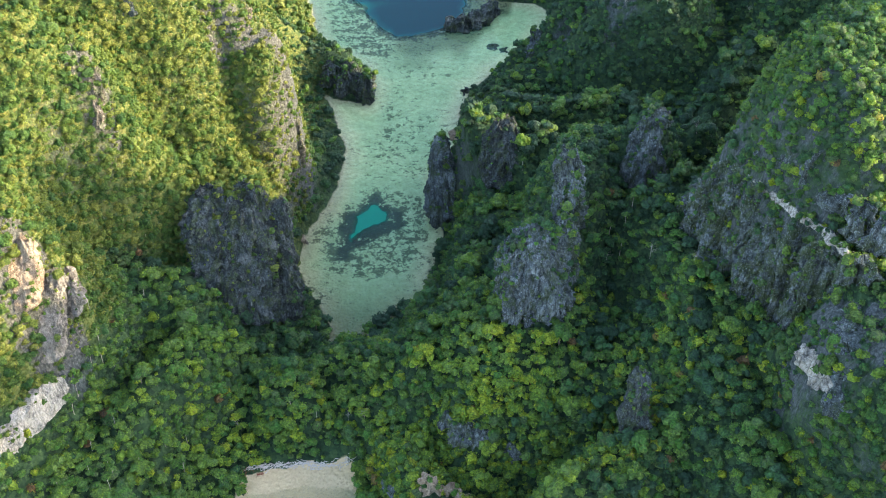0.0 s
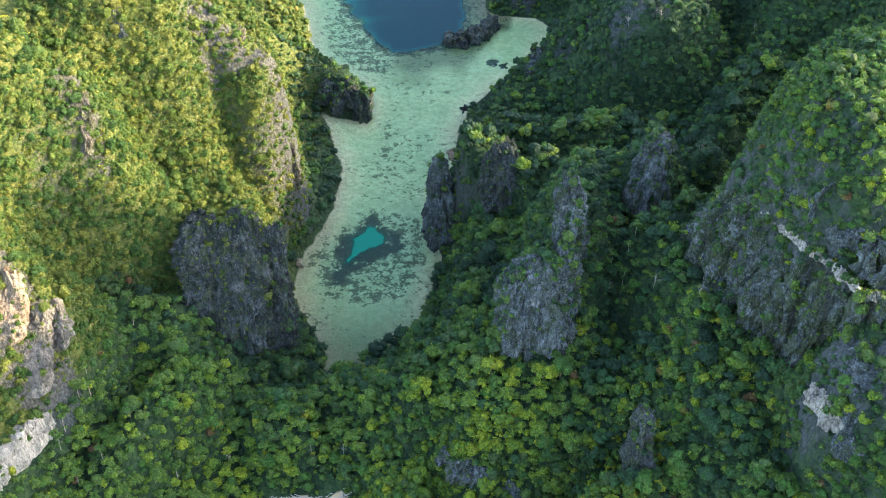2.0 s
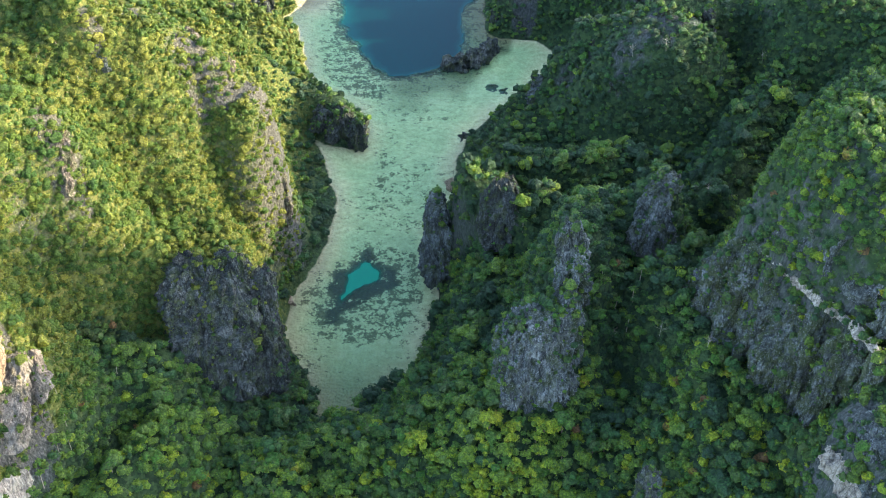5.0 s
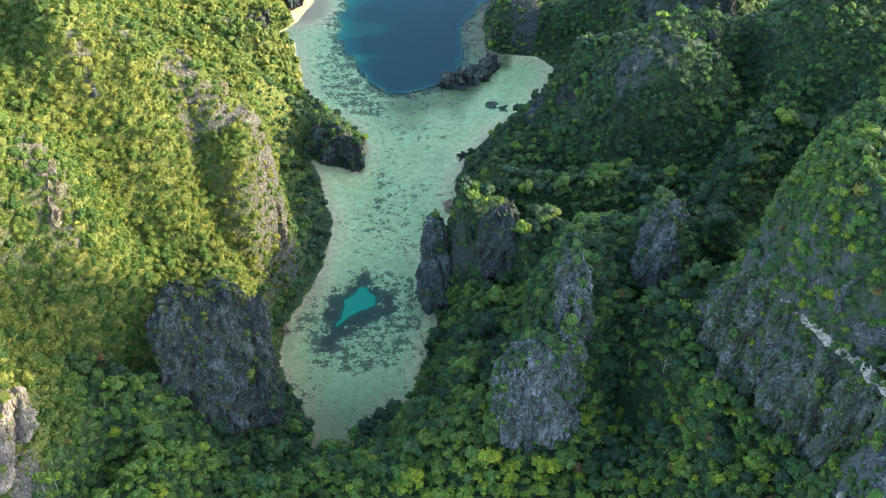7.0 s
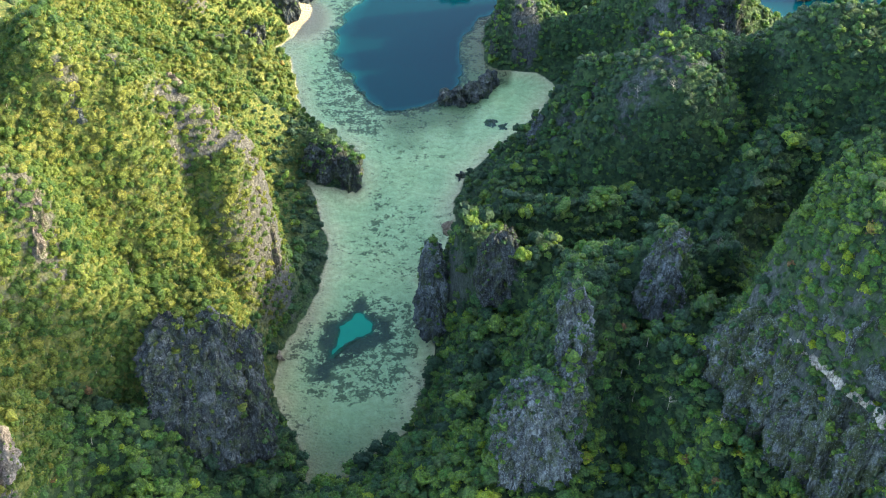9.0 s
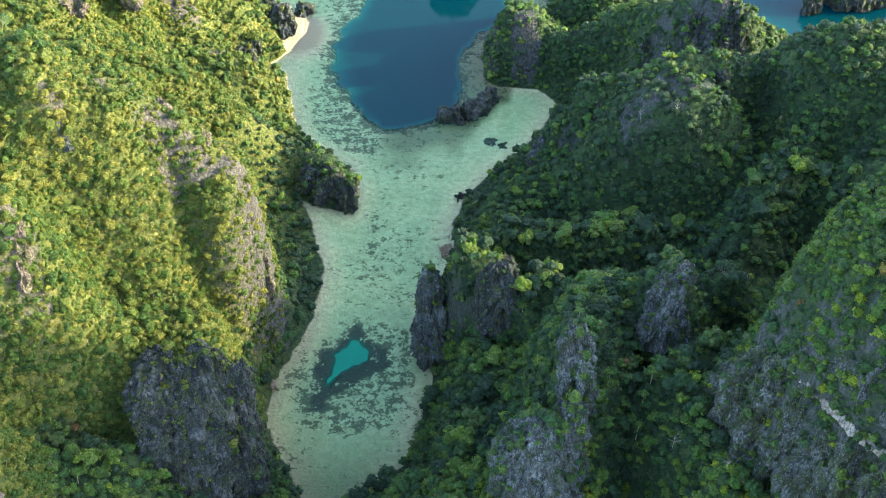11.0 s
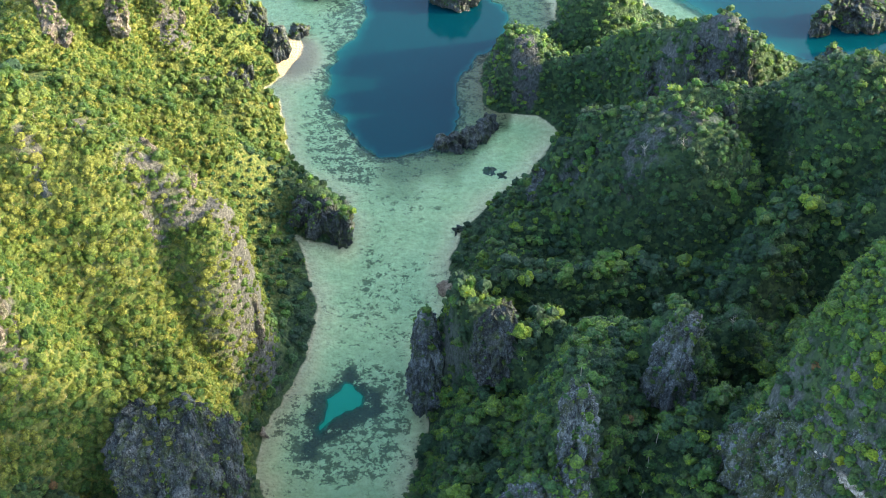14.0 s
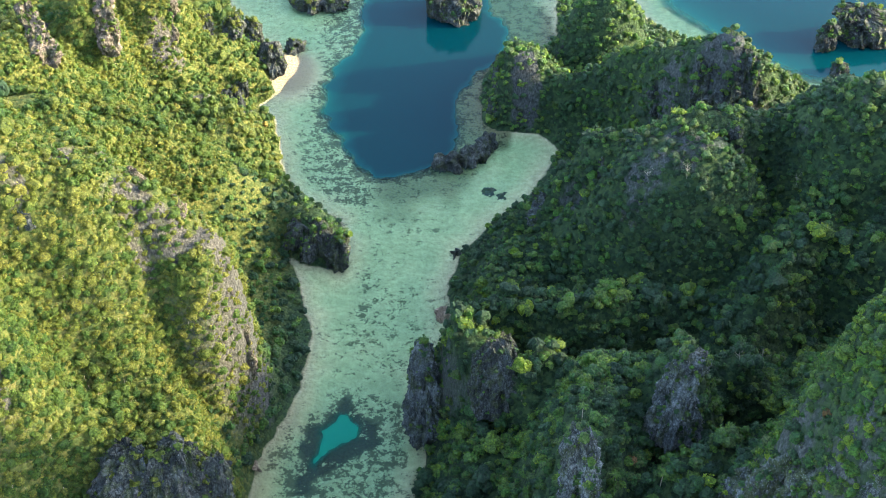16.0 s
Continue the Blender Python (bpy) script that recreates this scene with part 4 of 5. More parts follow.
RNG = np.random.default_rng(7)
BROAD = [crown_arrays(RNG, 80, 1.0, 1.15, int(RNG.integers(7, 11)), 0.115, 0.5) for _ in range(14)]
MIDDLE = [crown_arrays(RNG, 44, 1.0, 1.2, int(RNG.integers(4, 7)), 0.135, 0.45) for _ in range(12)]
BUSH = [crown_arrays(RNG, 36, 0.95, 1.25, 1 + (n % 3 == 0), 0.185, 0.05, 0.42) for n in range(16)]
SPRIG = [crown_arrays(RNG, 22, 0.95, 1.25, 1, 0.22, 0.05, 0.42) for n in range(10)]
FAR = [crown_arrays(RNG, 20, 1.0, 1.1, int(RNG.integers(3, 5)), 0.16, 0.4, 0.55) for _ in range(10)]


def in_crags(x, y, z):
    """Whether places lie inside a crag, near its surface."""
    hit = np.zeros(len(x), bool)
    for a, b, bushy, p, me in CRAGS:
        low, high = p.min(0) - 1, p.max(0) + 1
        for n in np.nonzero((x > low[0]) & (x < high[0]) & (y > low[1]) & (y < high[1]) & (z > low[2] - 3) & (z < high[2]))[0]:
            if me not in TREES:
                TREES[me] = BVHTree.FromPolygons([v.co for v in me.vertices], [q.vertices for q in me.polygons])
            spot = Vector((x[n], y[n], z[n] + 1.2)) - a
            near, normal, _, far = TREES[me].find_nearest(spot)
            hit[n] |= near is not None and (spot - near).dot(normal) < 0
    return hit


TREES = {}


def stoniness(x, y):
    """How much of the ground is bare rock, with ragged edges."""
    i, j = np.clip((x - XS[7]) / 2, 0, 280).astype(int), np.clip((y - YS[7]) / 2, 0, 330).astype(int)
    bare = STONY[7:338, 7:288][j, i]
    return np.clip((bare + 0.25 * layered(x / 9, y / 9, octaves=3) - 0.12) * 3.2, 0, 1) * (bare > 0.05)


def scatter(x0, x1, y0, y1, gap, seed):
    """Places on dry land, nearly evenly spread, more of them where the ground is steep."""
    rng = np.random.default_rng(seed)
    gx, gy = np.meshgrid(np.arange(x0, x1, gap), np.arange(y0, y1, gap))
    spots = []
    for layer in range(5):
        x = (gx + rng.uniform(-0.5, 0.5, gx.shape) * gap).ravel()
        y = (gy + rng.uniform(-0.5, 0.5, gx.shape) * gap).ravel()
        lean = np.hypot(ground_height(x + 1.5, y) - ground_height(x - 1.5, y), ground_height(x, y + 1.5) - ground_height(x, y - 1.5)) / 3
        keep = np.ones(len(x), bool) if layer == 0 else rng.random(len(x)) < np.clip(np.sqrt(1 + lean**2) * 0.9 - layer, 0, 1)
        spots.append(np.stack([x[keep], y[keep]], -1))
    p = np.concatenate(spots)
    west = np.where(p[:, 1] < 600, -174, np.where(p[:, 1] < 760, -235, -205))
    east = np.where(p[:, 1] < 400, 166, np.where(p[:, 1] < 520, 182, np.where(p[:, 1] < 600, 224, np.where(p[:, 1] < 700, 196, 165))))
    p = p[(p[:, 0] > west) & (p[:, 0] < east) & (p[:, 1] > np.where(p[:, 0] < 60, 264, 240)) & (np.abs(p[:, 0] - 2) < 78 + 0.31 * p[:, 1])]
    return p


def planted(p, seed, sink=0.4, bare=0.8):
    rng = np.random.default_rng(seed)
    z = ground_height(p[:, 0], p[:, 1])
    s = shore(p[:, 0], p[:, 1])
    sandy = (s > -11.5) & (np.abs(p[:, 0] + 59) < 21.5) & (p[:, 1] < 330) | (shore_strip(p[:, 0], p[:, 1], s) > 0.5)
    sandy |= (np.hypot(p[:, 0] + 84, (p[:, 1] - 764) / 2.2) < 13.5) & (z < 3.5)
    # open ground in front of the low rock faces of the southern slope
    sandy |= np.hypot(p[:, 0] - 9.5, p[:, 1] - 551) < 7.0
    sandy |= (np.hypot((p[:, 0] - 10) / 1.8, p[:, 1] - 303.8) < 2.6) | (np.hypot(p[:, 0] - 120.5, (p[:, 1] - 280) / 1.5) < 3.6) | (np.hypot((p[:, 0] + 2) / 1.9, p[:, 1] - 283.5) < 4.2)
    ok = (s < -0.5) & (z > 0.12) & ~sandy & ~in_crags(p[:, 0], p[:, 1], z) & (rng.random(len(p)) > bare * stoniness(p[:, 0], p[:, 1]))
    return np.c_[p, z - sink][ok]


def thicket(name, spots, kinds, sizes, tints, material, label, seed):
    """Many plants as one sheet of growth."""
    rng = np.random.default_rng(seed)
    points, faces, tint, count = [], [], [], 0
    pick = rng.integers(0, len(kinds), len(spots))
    turn = rng.uniform(0, 2 * math.pi, len(spots))
    tall = rng.uniform(0.8, 1.3, len(spots))
    for n, spot in enumerate(spots):
        p, f, hue = kinds[pick[n]]
        c, s, k = math.cos(turn[n]), math.sin(turn[n]), sizes[n]
        points.append(np.stack([spot[0] + k * (c * p[:, 0] - s * p[:, 1]), spot[1] + k * (s * p[:, 0] + c * p[:, 1]), spot[2] + k * tall[n] * p[:, 2]], -1))
        faces.append(f + count)
        tint.append(tints[n] + hue)
        count += len(p)
    ob = solid(name, np.concatenate(points), np.concatenate(faces), material, tint=np.concatenate(tint))
    return tagged(ob, label, "forest", kind="stuff")


def tree_tints(p, seed, middle, spread):
    """Neighbouring plants share their hue a little; some stand out, yellow, fresh green or rusty."""
    rng = np.random.default_rng(seed)
    t = middle + 0.7 * spread * layered(p[:, 0] / 26, p[:, 1] / 26, octaves=3) + rng.normal(0, spread * 1.05, len(p))
    odd = rng.random(len(p))
    t = np.where(odd < 0.035, middle + rng.uniform(0.14, 0.34, len(p)), t)
    return np.where(odd > 0.998, 1.0, np.clip(t, 0.02, 0.82))


# the forest of the valley and the eastern hills
def west_slope(x, y):
    """Over the sunlit western hill, where low scrub grows."""
    high = upland(x, y)
    return (x < -52 - 0.02 * (y - 400)) & (y > 392 - 0.10 * (x + 60)) & (high > 34) | (x < -118) & (y > 300) & (high > 56)


def east_dome(x, y):
    """Over the great eastern hill, where low bushes cling to the rock."""
    return (x > 92) & (y < 430) & (upland(x, y) > 92)


def steep_at(p):
    """How steep the ground is: 0 on gentle slopes, 1 on cliffs."""
    gx = ground_height(p[:, 0] + 2, p[:, 1]) - ground_height(p[:, 0] - 2, p[:, 1])
    gy = ground_height(p[:, 0], p[:, 1] + 2) - ground_height(p[:, 0], p[:, 1] - 2)
    return step(np.hypot(gx, gy) / 4, 0.9, 2.0)


wood = planted(scatter(-250, 290, 236, 640, 3.9, 11), 12, bare=0.6)
wood = wood[~west_slope(wood[:, 0], wood[:, 1]) & ~east_dome(wood[:, 0], wood[:, 1])]
sizes = np.random.default_rng(13).lognormal(math.log(2.32), 0.40, len(wood)).clip(1.2, 5.6) * (1 - 0.25 * steep_at(wood)) * (1 - 0.34 * step(wood[:, 1], 505, 545))
# tints also paint light: brighter near valley and southern slope, hazy bluish northern hills
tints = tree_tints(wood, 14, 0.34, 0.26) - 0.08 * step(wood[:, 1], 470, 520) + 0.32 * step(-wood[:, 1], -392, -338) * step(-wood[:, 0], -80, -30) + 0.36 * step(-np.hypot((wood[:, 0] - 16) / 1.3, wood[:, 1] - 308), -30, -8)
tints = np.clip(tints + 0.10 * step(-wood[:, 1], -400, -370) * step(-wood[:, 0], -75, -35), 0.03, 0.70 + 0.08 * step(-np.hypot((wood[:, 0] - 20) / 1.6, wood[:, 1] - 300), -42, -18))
near = wood[:, 1] < 455
# the trees of the open valley floor stand singly; the rest of the forest is one mass
alone = (np.abs(wood[:, 0] + 30) < 96) & (wood[:, 1] > 318) & (wood[:, 1] < 356)
alone &= np.cumsum(alone) <= 285
single = np.c_[wood, sizes, tints][alone]
near &= ~alone
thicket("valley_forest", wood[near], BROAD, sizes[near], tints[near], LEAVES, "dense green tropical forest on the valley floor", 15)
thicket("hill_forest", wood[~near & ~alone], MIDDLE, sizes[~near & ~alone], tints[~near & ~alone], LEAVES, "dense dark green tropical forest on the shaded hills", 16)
far_wood = planted(scatter(-60, 300, 640, 900, 3.5, 21), 22, bare=0.5)
far_wood = far_wood[~west_slope(far_wood[:, 0], far_wood[:, 1])]
# sunlit trees take the yellower scrub leaves, so sunlight is also in their colour
lit = planted(scatter(-330, -60, 640, 900, 3.5, 26), 27)
lit = lit[~west_slope(lit[:, 0], lit[:, 1])]
thicket("sunlit_forest", lit, FAR, np.random.default_rng(28).lognormal(math.log(2.1), 0.3, len(lit)).clip(1.2, 3.6), tree_tints(lit, 29, 0.36, 0.18), SCRUB, "sunlit forest on the far western hills", 30)
far_wood = far_wood[far_wood[:, 0] > -60]
thicket("ridge_forest", far_wood, FAR, np.random.default_rng(23).lognormal(math.log(1.75), 0.28, len(far_wood)).clip(1.1, 3.0), np.minimum(tree_tints(far_wood, 24, 0.30, 0.2), 0.62), LEAVES, "tropical forest on the far ridges", 25)
scrub = planted(scatter(-300, -50, 300, 800, 1.95, 31), 32, bare=0.45)
scrub = scrub[west_slope(scrub[:, 0], scrub[:, 1])]
thicket("hillside_scrub", scrub, BUSH, np.random.default_rng(33).lognormal(math.log(1.36), 0.42, len(scrub)).clip(0.65, 3.0), np.minimum(tree_tints(scrub, 34, 0.37, 0.25), 0.70), SCRUB,
        "sunlit yellow-green scrub on the western hill", 35)
# taller bushes and small trees among the scrub
taller = planted(scatter(-176, -56, 305, 425, 6.8, 36), 37, bare=0.7)
taller = taller[west_slope(taller[:, 0], taller[:, 1])]
thicket("slope_trees", taller, MIDDLE, np.random.default_rng(38).lognormal(math.log(2.3), 0.3, len(taller)).clip(1.3, 4.2), np.minimum(tree_tints(taller, 39, 0.30, 0.24), 0.70), SCRUB, "green bushes and small trees on the western hill", 40)
dome = planted(scatter(84, 175, 236, 432, 2.2, 61), 62, bare=0.5)
dome = dome[east_dome(dome[:, 0], dome[:, 1])]
# tint rises towards the dome's top: sunlight painted into the leaf colour
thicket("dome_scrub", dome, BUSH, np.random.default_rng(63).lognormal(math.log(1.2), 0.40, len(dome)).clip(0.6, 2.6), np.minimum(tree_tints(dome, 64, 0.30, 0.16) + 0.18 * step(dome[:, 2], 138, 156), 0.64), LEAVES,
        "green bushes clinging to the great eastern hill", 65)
# the lower storey of the northern hills
lower = planted(scatter(30, 232, 500, 640, 4.4, 46), 47, bare=0.35)
thicket("hill_understorey", lower, FAR, np.random.default_rng(48).lognormal(math.log(1.75), 0.3, len(lower)).clip(1.0, 3.0), np.minimum(tree_tints(lower, 49, 0.30, 0.22), 0.62), LEAVES, "small trees and shrubs on the steep northern hills", 50)
# low growth between the trees
under = planted(scatter(-250, 290, 236, 460, 8.0, 41), 42, bare=0.4)
under = np.r_[under, planted(scatter(-150, 60, 290, 395, 5.0, 91), 92, bare=0.4), planted(scatter(60, 150, 240, 360, 4.6, 93), 94, bare=0.6)]
under = under[~west_slope(under[:, 0], under[:, 1])]
# undergrowth tint raised in the near valley, painting the brighter light there
thicket("undergrowth", under, BUSH, np.random.default_rng(43).uniform(1.7, 3.0, len(under)), tree_tints(under, 44, 0.30, 0.16) + 0.2 * step(-under[:, 1], -415, -345), LEAVES, "low undergrowth between the forest trees", 45)

# bright shrubs on the steep southern slope
shrubs = planted(scatter(-28, 72, 276, 322, 2.7, 95), 96, bare=0.5)
thicket("slope_shrubs", shrubs, BUSH, np.random.default_rng(97).lognormal(math.log(1.5), 0.3, len(shrubs)).clip(0.8, 2.6), np.minimum(tree_tints(shrubs, 98, 0.62, 0.16), 0.8), LEAVES, "bright green shrubs on the steep slope above the beach", 99)

# thinner forest over the outer flanks of the hills
rng = np.random.default_rng(55)
ox, oy = (g.ravel() + rng.uniform(-5.0, 5.0, g.size) for g in np.meshgrid(np.arange(-420, 480, 13.0), np.arange(120, 960, 13.0)))
oz = terrain(ox, oy)
west = np.where(oy < 600, -176, np.where(oy < 760, -240, -215))
east = np.where(oy < 400, 172, np.where(oy < 500, 188, np.where(oy < 700, 242, 215)))
outer = (oz > 1.5) & ((np.abs(ox - 2) > 84 + 0.31 * oy) | (oy < 232) | (ox < west) | (ox > east)) & (oy < 760)
outer = np.stack([ox, oy, oz - 0.8], -1)[outer]
thicket("outer_forest", outer, FAR, rng.uniform(4.0, 6.5, len(outer)), tree_tints(outer, 56, 0.4, 0.2), LEAVES, "green forest over the outer flanks of the hills", 57)

# thin pale stems that show among the scrub of the western hill
rng = np.random.default_rng(81)
pick = scrub[rng.choice(len(scrub), 1000, replace=False)]
points, faces = [], []
for n, (x, y, z) in enumerate(pick):
    tall, thick, lean = rng.uniform(2.0, 4.6), rng.uniform(0.045, 0.09), rng.normal(0, 0.35, 2)
    for h, r in ((0.0, thick), (tall, thick * 0.5)):
        points += [(x + 0.25 * h * lean[0] + r * math.cos(a), y + 0.25 * h * lean[1] + r * math.sin(a), z + h) for a in (0.3, 2.4, 4.5)]
    b = 6 * n
    faces += [(b + i, b + (i + 1) % 3, b + 3 + (i + 1) % 3, b + 3 + i) for i in range(3)]
tagged(solid("scrub_stems", np.array(points), np.array(faces), DEADWOOD), "thin pale bare stems among the hillside scrub", "stems", kind="stuff")

# bushes on the ledges and tops of the crags
rng = np.random.default_rng(51)
ledge = []
for a, b, bushy, p, me in CRAGS:
    normals = np.empty(len(me.vertices) * 3, dtype=np.float32)
    me.vertex_normals.foreach_get("vector", normals)
    up = normals.reshape(-1, 3)[:, 2]
    clump = step(layered(p[:, 0] / 6, p[:, 1] / 6, p[:, 2] / 6, 2), -0.1, 0.5)
    chance = np.where(up > 0.45, 0.15 * (0.3 + clump), np.where(up > 0.15, 0.035 * clump, 0.012 * clump)) * bushy * (p[:, 2] > np.maximum(ground_height(p[:, 0], p[:, 1]), 2.6))
    ledge.append(p[rng.random(len(p)) < chance])
ledge = np.concatenate(ledge) - (0, 0, 0.3)
# sunny western ledges get the yellower leaves, shaded ones the bluish: light by colour
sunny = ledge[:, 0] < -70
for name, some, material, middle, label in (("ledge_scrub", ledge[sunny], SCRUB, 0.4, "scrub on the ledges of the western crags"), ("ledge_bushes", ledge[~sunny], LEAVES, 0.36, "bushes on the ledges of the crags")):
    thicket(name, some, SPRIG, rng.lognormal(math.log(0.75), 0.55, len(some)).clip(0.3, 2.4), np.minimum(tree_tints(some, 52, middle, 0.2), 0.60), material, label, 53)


# ---- single trees, palms, bare trees ----
def stand(name, label, category, group, x, y, turn=0.0, sink=0.3):
    ob = new(name)
    ob.matrix_world = pose(x, y, float(ground_height(x, y)) - sink, 0, 0, turn)
    return tagged(ob, label, category, group)


def bare_limbs(rng, tall):
    return trunk_arrays(rng, tall, 0.04 + 0.006 * tall, 14, 4)


def frond_mesh(rng):
    """One arching palm leaf with a folded, ragged blade on both sides of its rib."""
    steps, points, faces = 7, [], []
    long, droop = rng.uniform(2.3, 2.9), rng.uniform(0.7, 1.3)
    for n in range(steps + 1):
        t = n / steps
        r, z = long * (t - 0.12 * t**3), 0.75 * t - droop * 1.5 * t**2.2
        half = 0.42 * math.sin(math.pi * min(0.12 + 0.9 * t, 1)) * (0.75 + 0.4 * (n % 2))
        points += [(r, half, z - 0.22 * half), (r, 0, z), (r, -half, z - 0.22 * half)]
        if n:
            b = 3 * n - 3
            faces += [(b, b + 3, b + 4, b + 1), (b + 1, b + 4, b + 5, b + 2)]
    return solid_mesh("frond", np.array(points), np.array(faces), PALM_LEAF, tint=np.full(len(points), rng.uniform(0.3, 0.6)))


PALM_LEAF = foliage("palm_leaves", (0.0, (0.03, 0.08, 0.02)), (0.5, (0.07, 0.16, 0.03)), (1.0, (0.18, 0.20, 0.05)))
prng = np.random.default_rng(71)
FRONDS = [frond_mesh(prng) for _ in range(5)]


def palm(x, y, tall):
    thing = stand("palm_tree", "slender coconut palm with a star of green fronds above the forest", "palm", "palms of the valley", x, y, prng.uniform(0, 360))
    bend = prng.normal(0, 0.06 * tall, 2)
    rings, sides, points, faces = 6, 6, [], []
    for n in range(rings + 1):
        t = n / rings
        r = 0.15 * (1 - 0.45 * t)
        points += [(bend[0] * t**2 + r * math.cos(a * 1.047), bend[1] * t**2 + r * math.sin(a * 1.047), tall * t) for a in range(sides)]
        if n:
            faces += [(sides * (n - 1) + a, sides * (n - 1) + (a + 1) % sides, sides * n + (a + 1) % sides, sides * n + a) for a in range(sides)]
    part("trunk", solid_mesh("trunk", np.array(points), np.array(faces), PALM_TRUNK, smooth=True), thing, "pale ringed trunk")
    count = 11
    for n in range(count):
        leaf = part("frond", FRONDS[n % len(FRONDS)], thing)
        leaf.matrix_local = Matrix.Translation((bend[0], bend[1], tall)) @ pose(0, 0, 0, prng.uniform(-12, 12), prng.uniform(-28, 8), n * 360 / count + prng.uniform(-12, 12))
    return thing


PALM_TRUNK = bark_like("pale_palm_trunk", (0.22, 0.19, 0.15), (0.46, 0.42, 0.35))
PALMS = [(-128, 322), (-125, 345), (-129, 302), (-128, 296), (-96, 331), (-145, 296), (-119, 302), (-52, 336), (-62, 336), (-103, 322), (-110, 316),
         (-136, 300), (-103, 311), (-142, 323), (-138, 334), (-132, 341), (-122, 347), (-143, 317), (-135, 338), (37, 455), (-138, 346), (-128, 383), (78, 393), (75, 387), (63, 391), (69, 389), (73, 381), (38, 378), (53, 409), (-127, 300), (-145, 291), (-136, 342), (-125, 374), (-127, 314), (-136, 308), (-118, 306)]
for x, y in PALMS:
    palm(x, y, prng.uniform(6.5, 10.0))

for x, y in [(94, 344), (114, 449), (133, 482), (127, 441), (67, 380), (83, 369), (159, 558), (-39, 334), (-32, 331), (-85, 336), (93, 548), (108, 545)]:
    thing = stand("dead_tree", "bleached bare dead tree standing among green crowns", "tree", "dead trees", x, y, prng.uniform(0, 360))
    p, f = bare_limbs(prng, prng.uniform(6, 8.5))
    part("trunk", solid_mesh("trunk", p, f, DEADWOOD), thing)

# broad-leaved trees of the valley floor, each with a trunk and a crown
TRUNKS = []
for n in range(6):
    p, f = trunk_arrays(prng, 1.25, 0.075, 4)
    TRUNKS.append(solid_mesh("trunk", p, f, BARK))
CROWNS = {}
HUES = ((0.28, "tall dark green broad-leaved tree in the valley forest"), (0.45, "green broad-leaved tree in the valley forest"), (0.60, "light green broad-leaved tree in the valley forest"),
        (0.75, "yellow-green broad-leaved tree in the valley forest"), (0.83, "bright yellow-green leafy tree standing out of the forest"), (0.70, "broad fresh green tree above the sandy beach"))


def tree(x, y, size, hue, kind):
    tint, label = HUES[hue]
    if (kind, hue) not in CROWNS:
        p, f, hearts = BROAD[kind]
        CROWNS[kind, hue] = solid_mesh("crown", p, f, LEAVES, tint=tint + hearts)
    thing = stand("tree", label, "tree", "trees of the valley forest", x, y, prng.uniform(0, 360), 0.4)
    thing.scale = (size, size, size * prng.uniform(0.9, 1.25))
    part("trunk", TRUNKS[kind % 6], thing)
    part("crown", CROWNS[kind, hue], thing)
    return thing


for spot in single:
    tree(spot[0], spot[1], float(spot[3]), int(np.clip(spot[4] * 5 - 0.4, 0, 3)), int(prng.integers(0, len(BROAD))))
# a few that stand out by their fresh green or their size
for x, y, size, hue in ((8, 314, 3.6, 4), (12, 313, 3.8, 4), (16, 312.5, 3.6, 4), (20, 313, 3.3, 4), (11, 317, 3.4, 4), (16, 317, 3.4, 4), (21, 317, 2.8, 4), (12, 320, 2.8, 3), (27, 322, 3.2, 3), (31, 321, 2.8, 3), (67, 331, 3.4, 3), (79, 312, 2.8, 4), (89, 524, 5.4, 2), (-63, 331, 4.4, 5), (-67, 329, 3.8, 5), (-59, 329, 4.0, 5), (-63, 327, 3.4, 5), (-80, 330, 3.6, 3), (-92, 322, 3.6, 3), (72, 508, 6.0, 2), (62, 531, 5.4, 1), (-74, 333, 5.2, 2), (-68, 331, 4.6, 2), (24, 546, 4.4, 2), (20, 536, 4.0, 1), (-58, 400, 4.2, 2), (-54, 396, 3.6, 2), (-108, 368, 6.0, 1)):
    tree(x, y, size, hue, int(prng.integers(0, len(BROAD))))

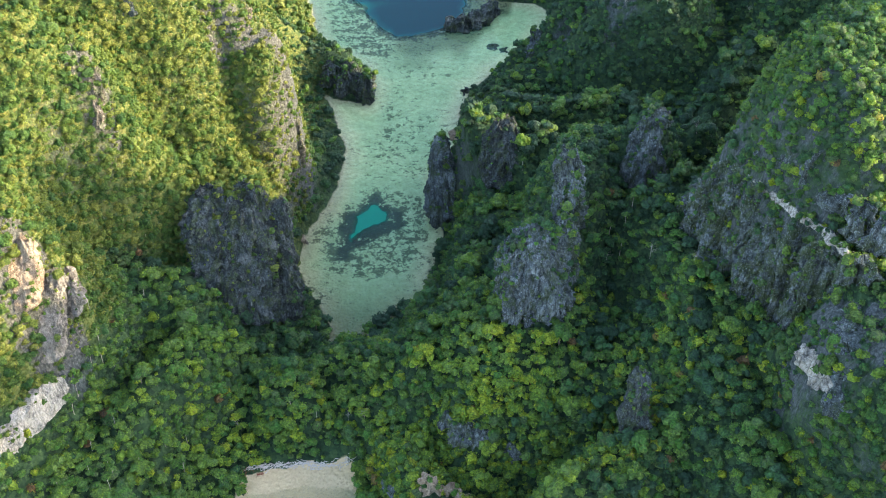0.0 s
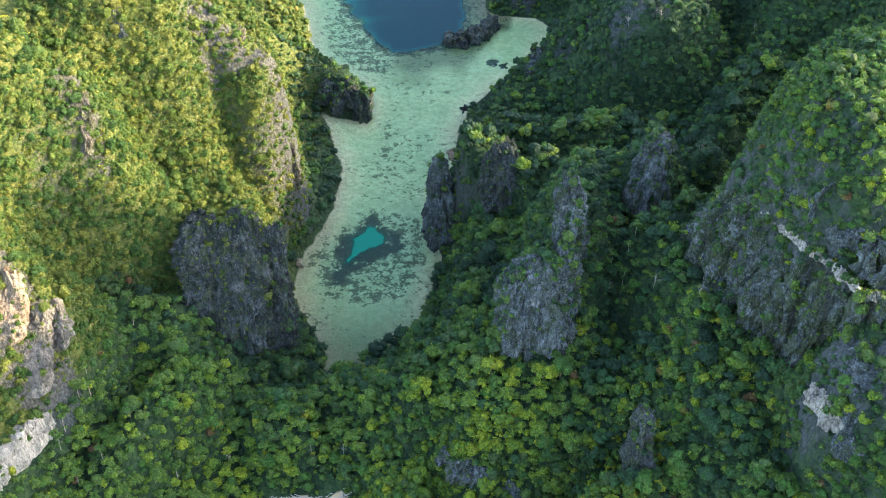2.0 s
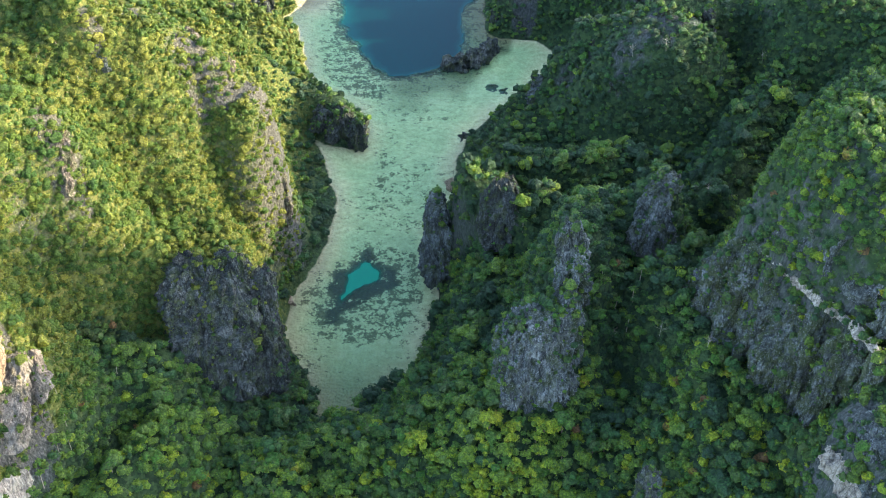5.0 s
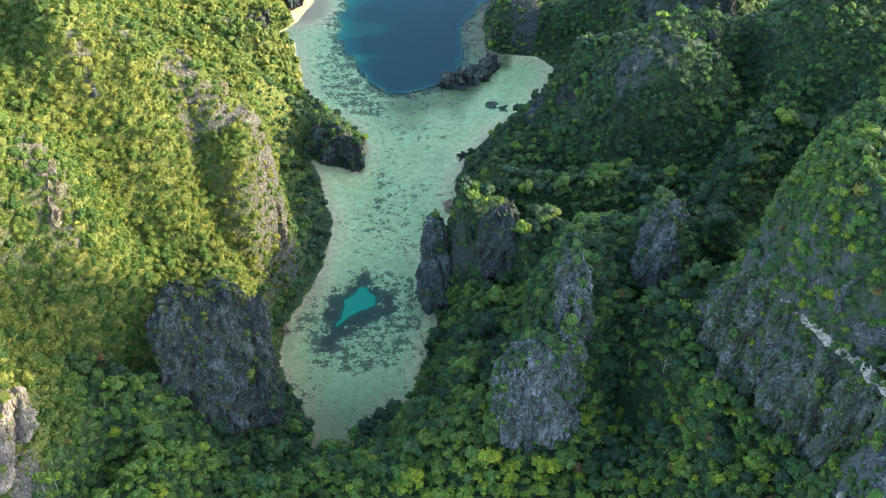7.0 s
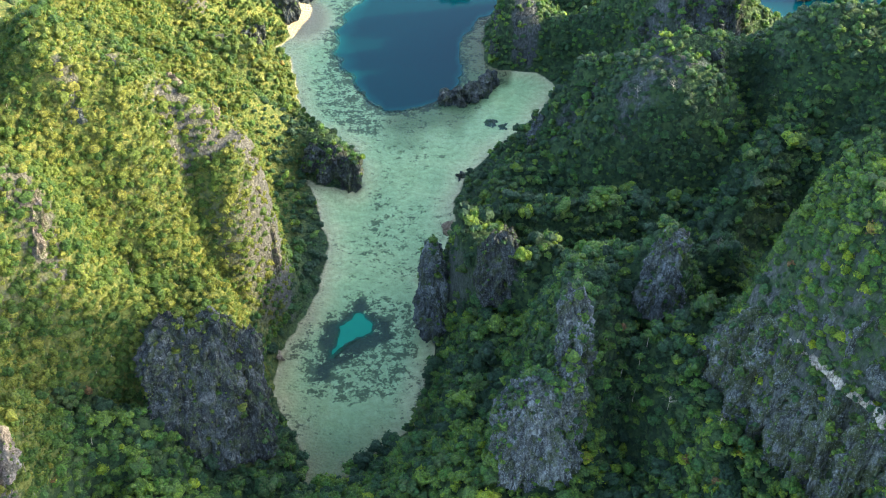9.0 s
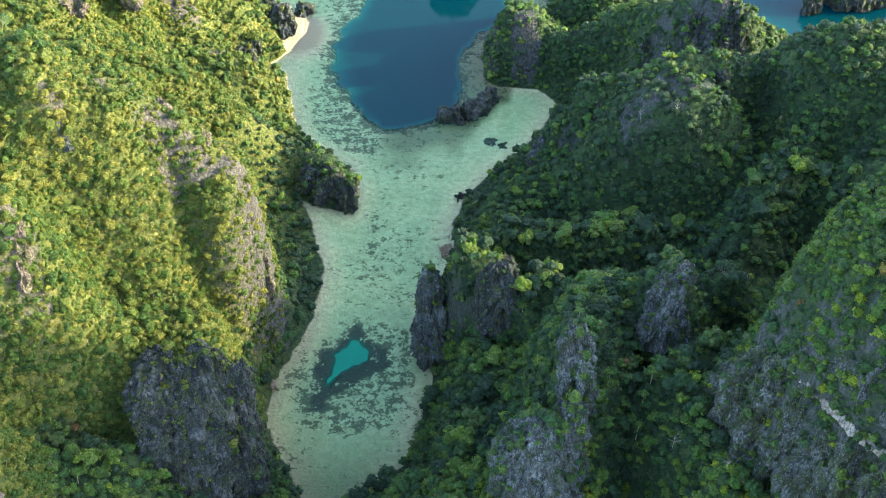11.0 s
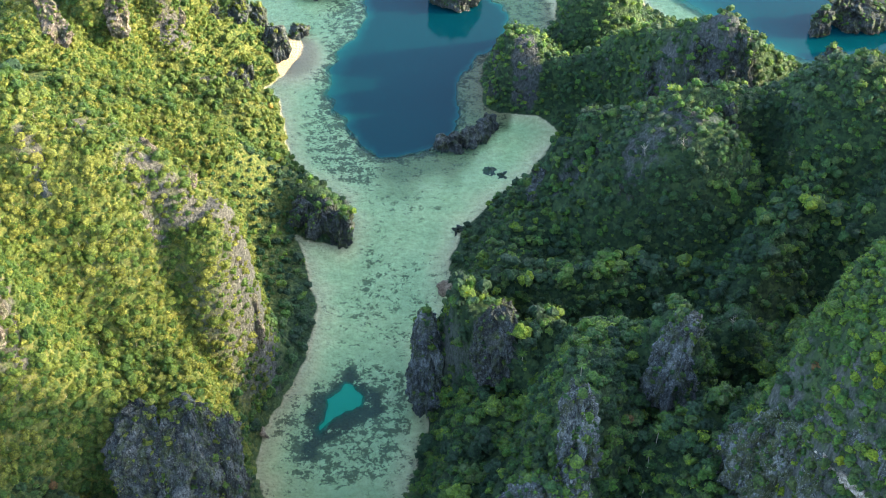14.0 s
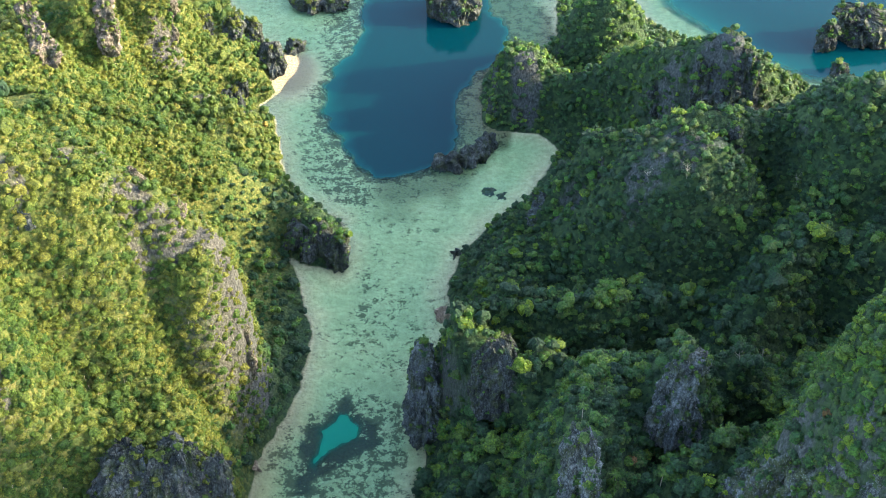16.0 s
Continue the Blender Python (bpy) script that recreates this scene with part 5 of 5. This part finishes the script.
# ---- the small beach ----
def log(x, y, long, thick, turn, label, material, lift=0.0):
    rng = prng
    sides, rings, points, faces = 6, 5, [], []
    for n in range(rings + 1):
        t = n / rings
        r = thick * (1 - 0.4 * t) * rng.uniform(0.85, 1.15)
        oy = rng.normal(0, 0.05 * long)
        points += [(long * (t - 0.5), oy + r * math.cos(a * 1.047), r * math.sin(a * 1.047)) for a in range(sides)]
        if n:
            faces += [(sides * (n - 1) + a, sides * (n - 1) + (a + 1) % sides, sides * n + (a + 1) % sides, sides * n + a) for a in range(sides)]
    ob = new("driftwood_log", solid_mesh("driftwood_log", np.array(points), np.array(faces), material, smooth=True))
    ob.matrix_world = pose(x, y, float(ground_height(x, y)) + thick * 0.6 + lift, 0, rng.uniform(-4, 4), turn)
    return tagged(ob, label, "driftwood", "driftwood on the beach")


for n in range(170):
    t = prng.uniform(0, 1)
    log(-80 + 45 * t, 319.5 + 3.6 * math.sin(math.pi * (0.15 + 0.7 * t)) + prng.normal(0, 0.75), prng.uniform(1.5, 5.5), prng.uniform(0.06, 0.19), prng.normal(4, 40),
        "bleached driftwood log at the top of the sandy beach", DRIFTWOOD)
for n in range(9):
    log(-79 + prng.uniform(-4, 4), 318.5 + prng.uniform(-1.5, 1.5), prng.uniform(1.2, 3.2), prng.uniform(0.08, 0.18), prng.uniform(0, 180), "reddish broken branch on the sandy beach", RED_WOOD)


def beach_bench(x, y):
    """A small red-brown wooden frame with two legs at each end and a plank across."""
    thing = stand("wooden_bench", "small red-brown wooden bench on the sandy beach", "bench", "", x, y, 12, -0.02)

    def bar(name, at, size):
        u = np.array([(a, b, c) for a in (-0.5, 0.5) for b in (-0.5, 0.5) for c in (-0.5, 0.5)]) * size + at
        part(name, solid_mesh(name, u, np.array([(0, 1, 3, 2), (4, 6, 7, 5), (0, 4, 5, 1), (2, 3, 7, 6), (0, 2, 6, 4), (1, 5, 7, 3)]), RED_WOOD), thing)

    for sx in (-1.0, 1.0):
        for sy in (-0.5, 0.5):
            bar("leg", (sx, sy, 0.3), (0.16, 0.16, 0.64))
    bar("seat", (0, 0, 0.66), (2.7, 0.75, 0.09))
    bar("rail", (0, 0.5, 0.95), (2.7, 0.1, 0.22))


beach_bench(-74.5, 317.5)
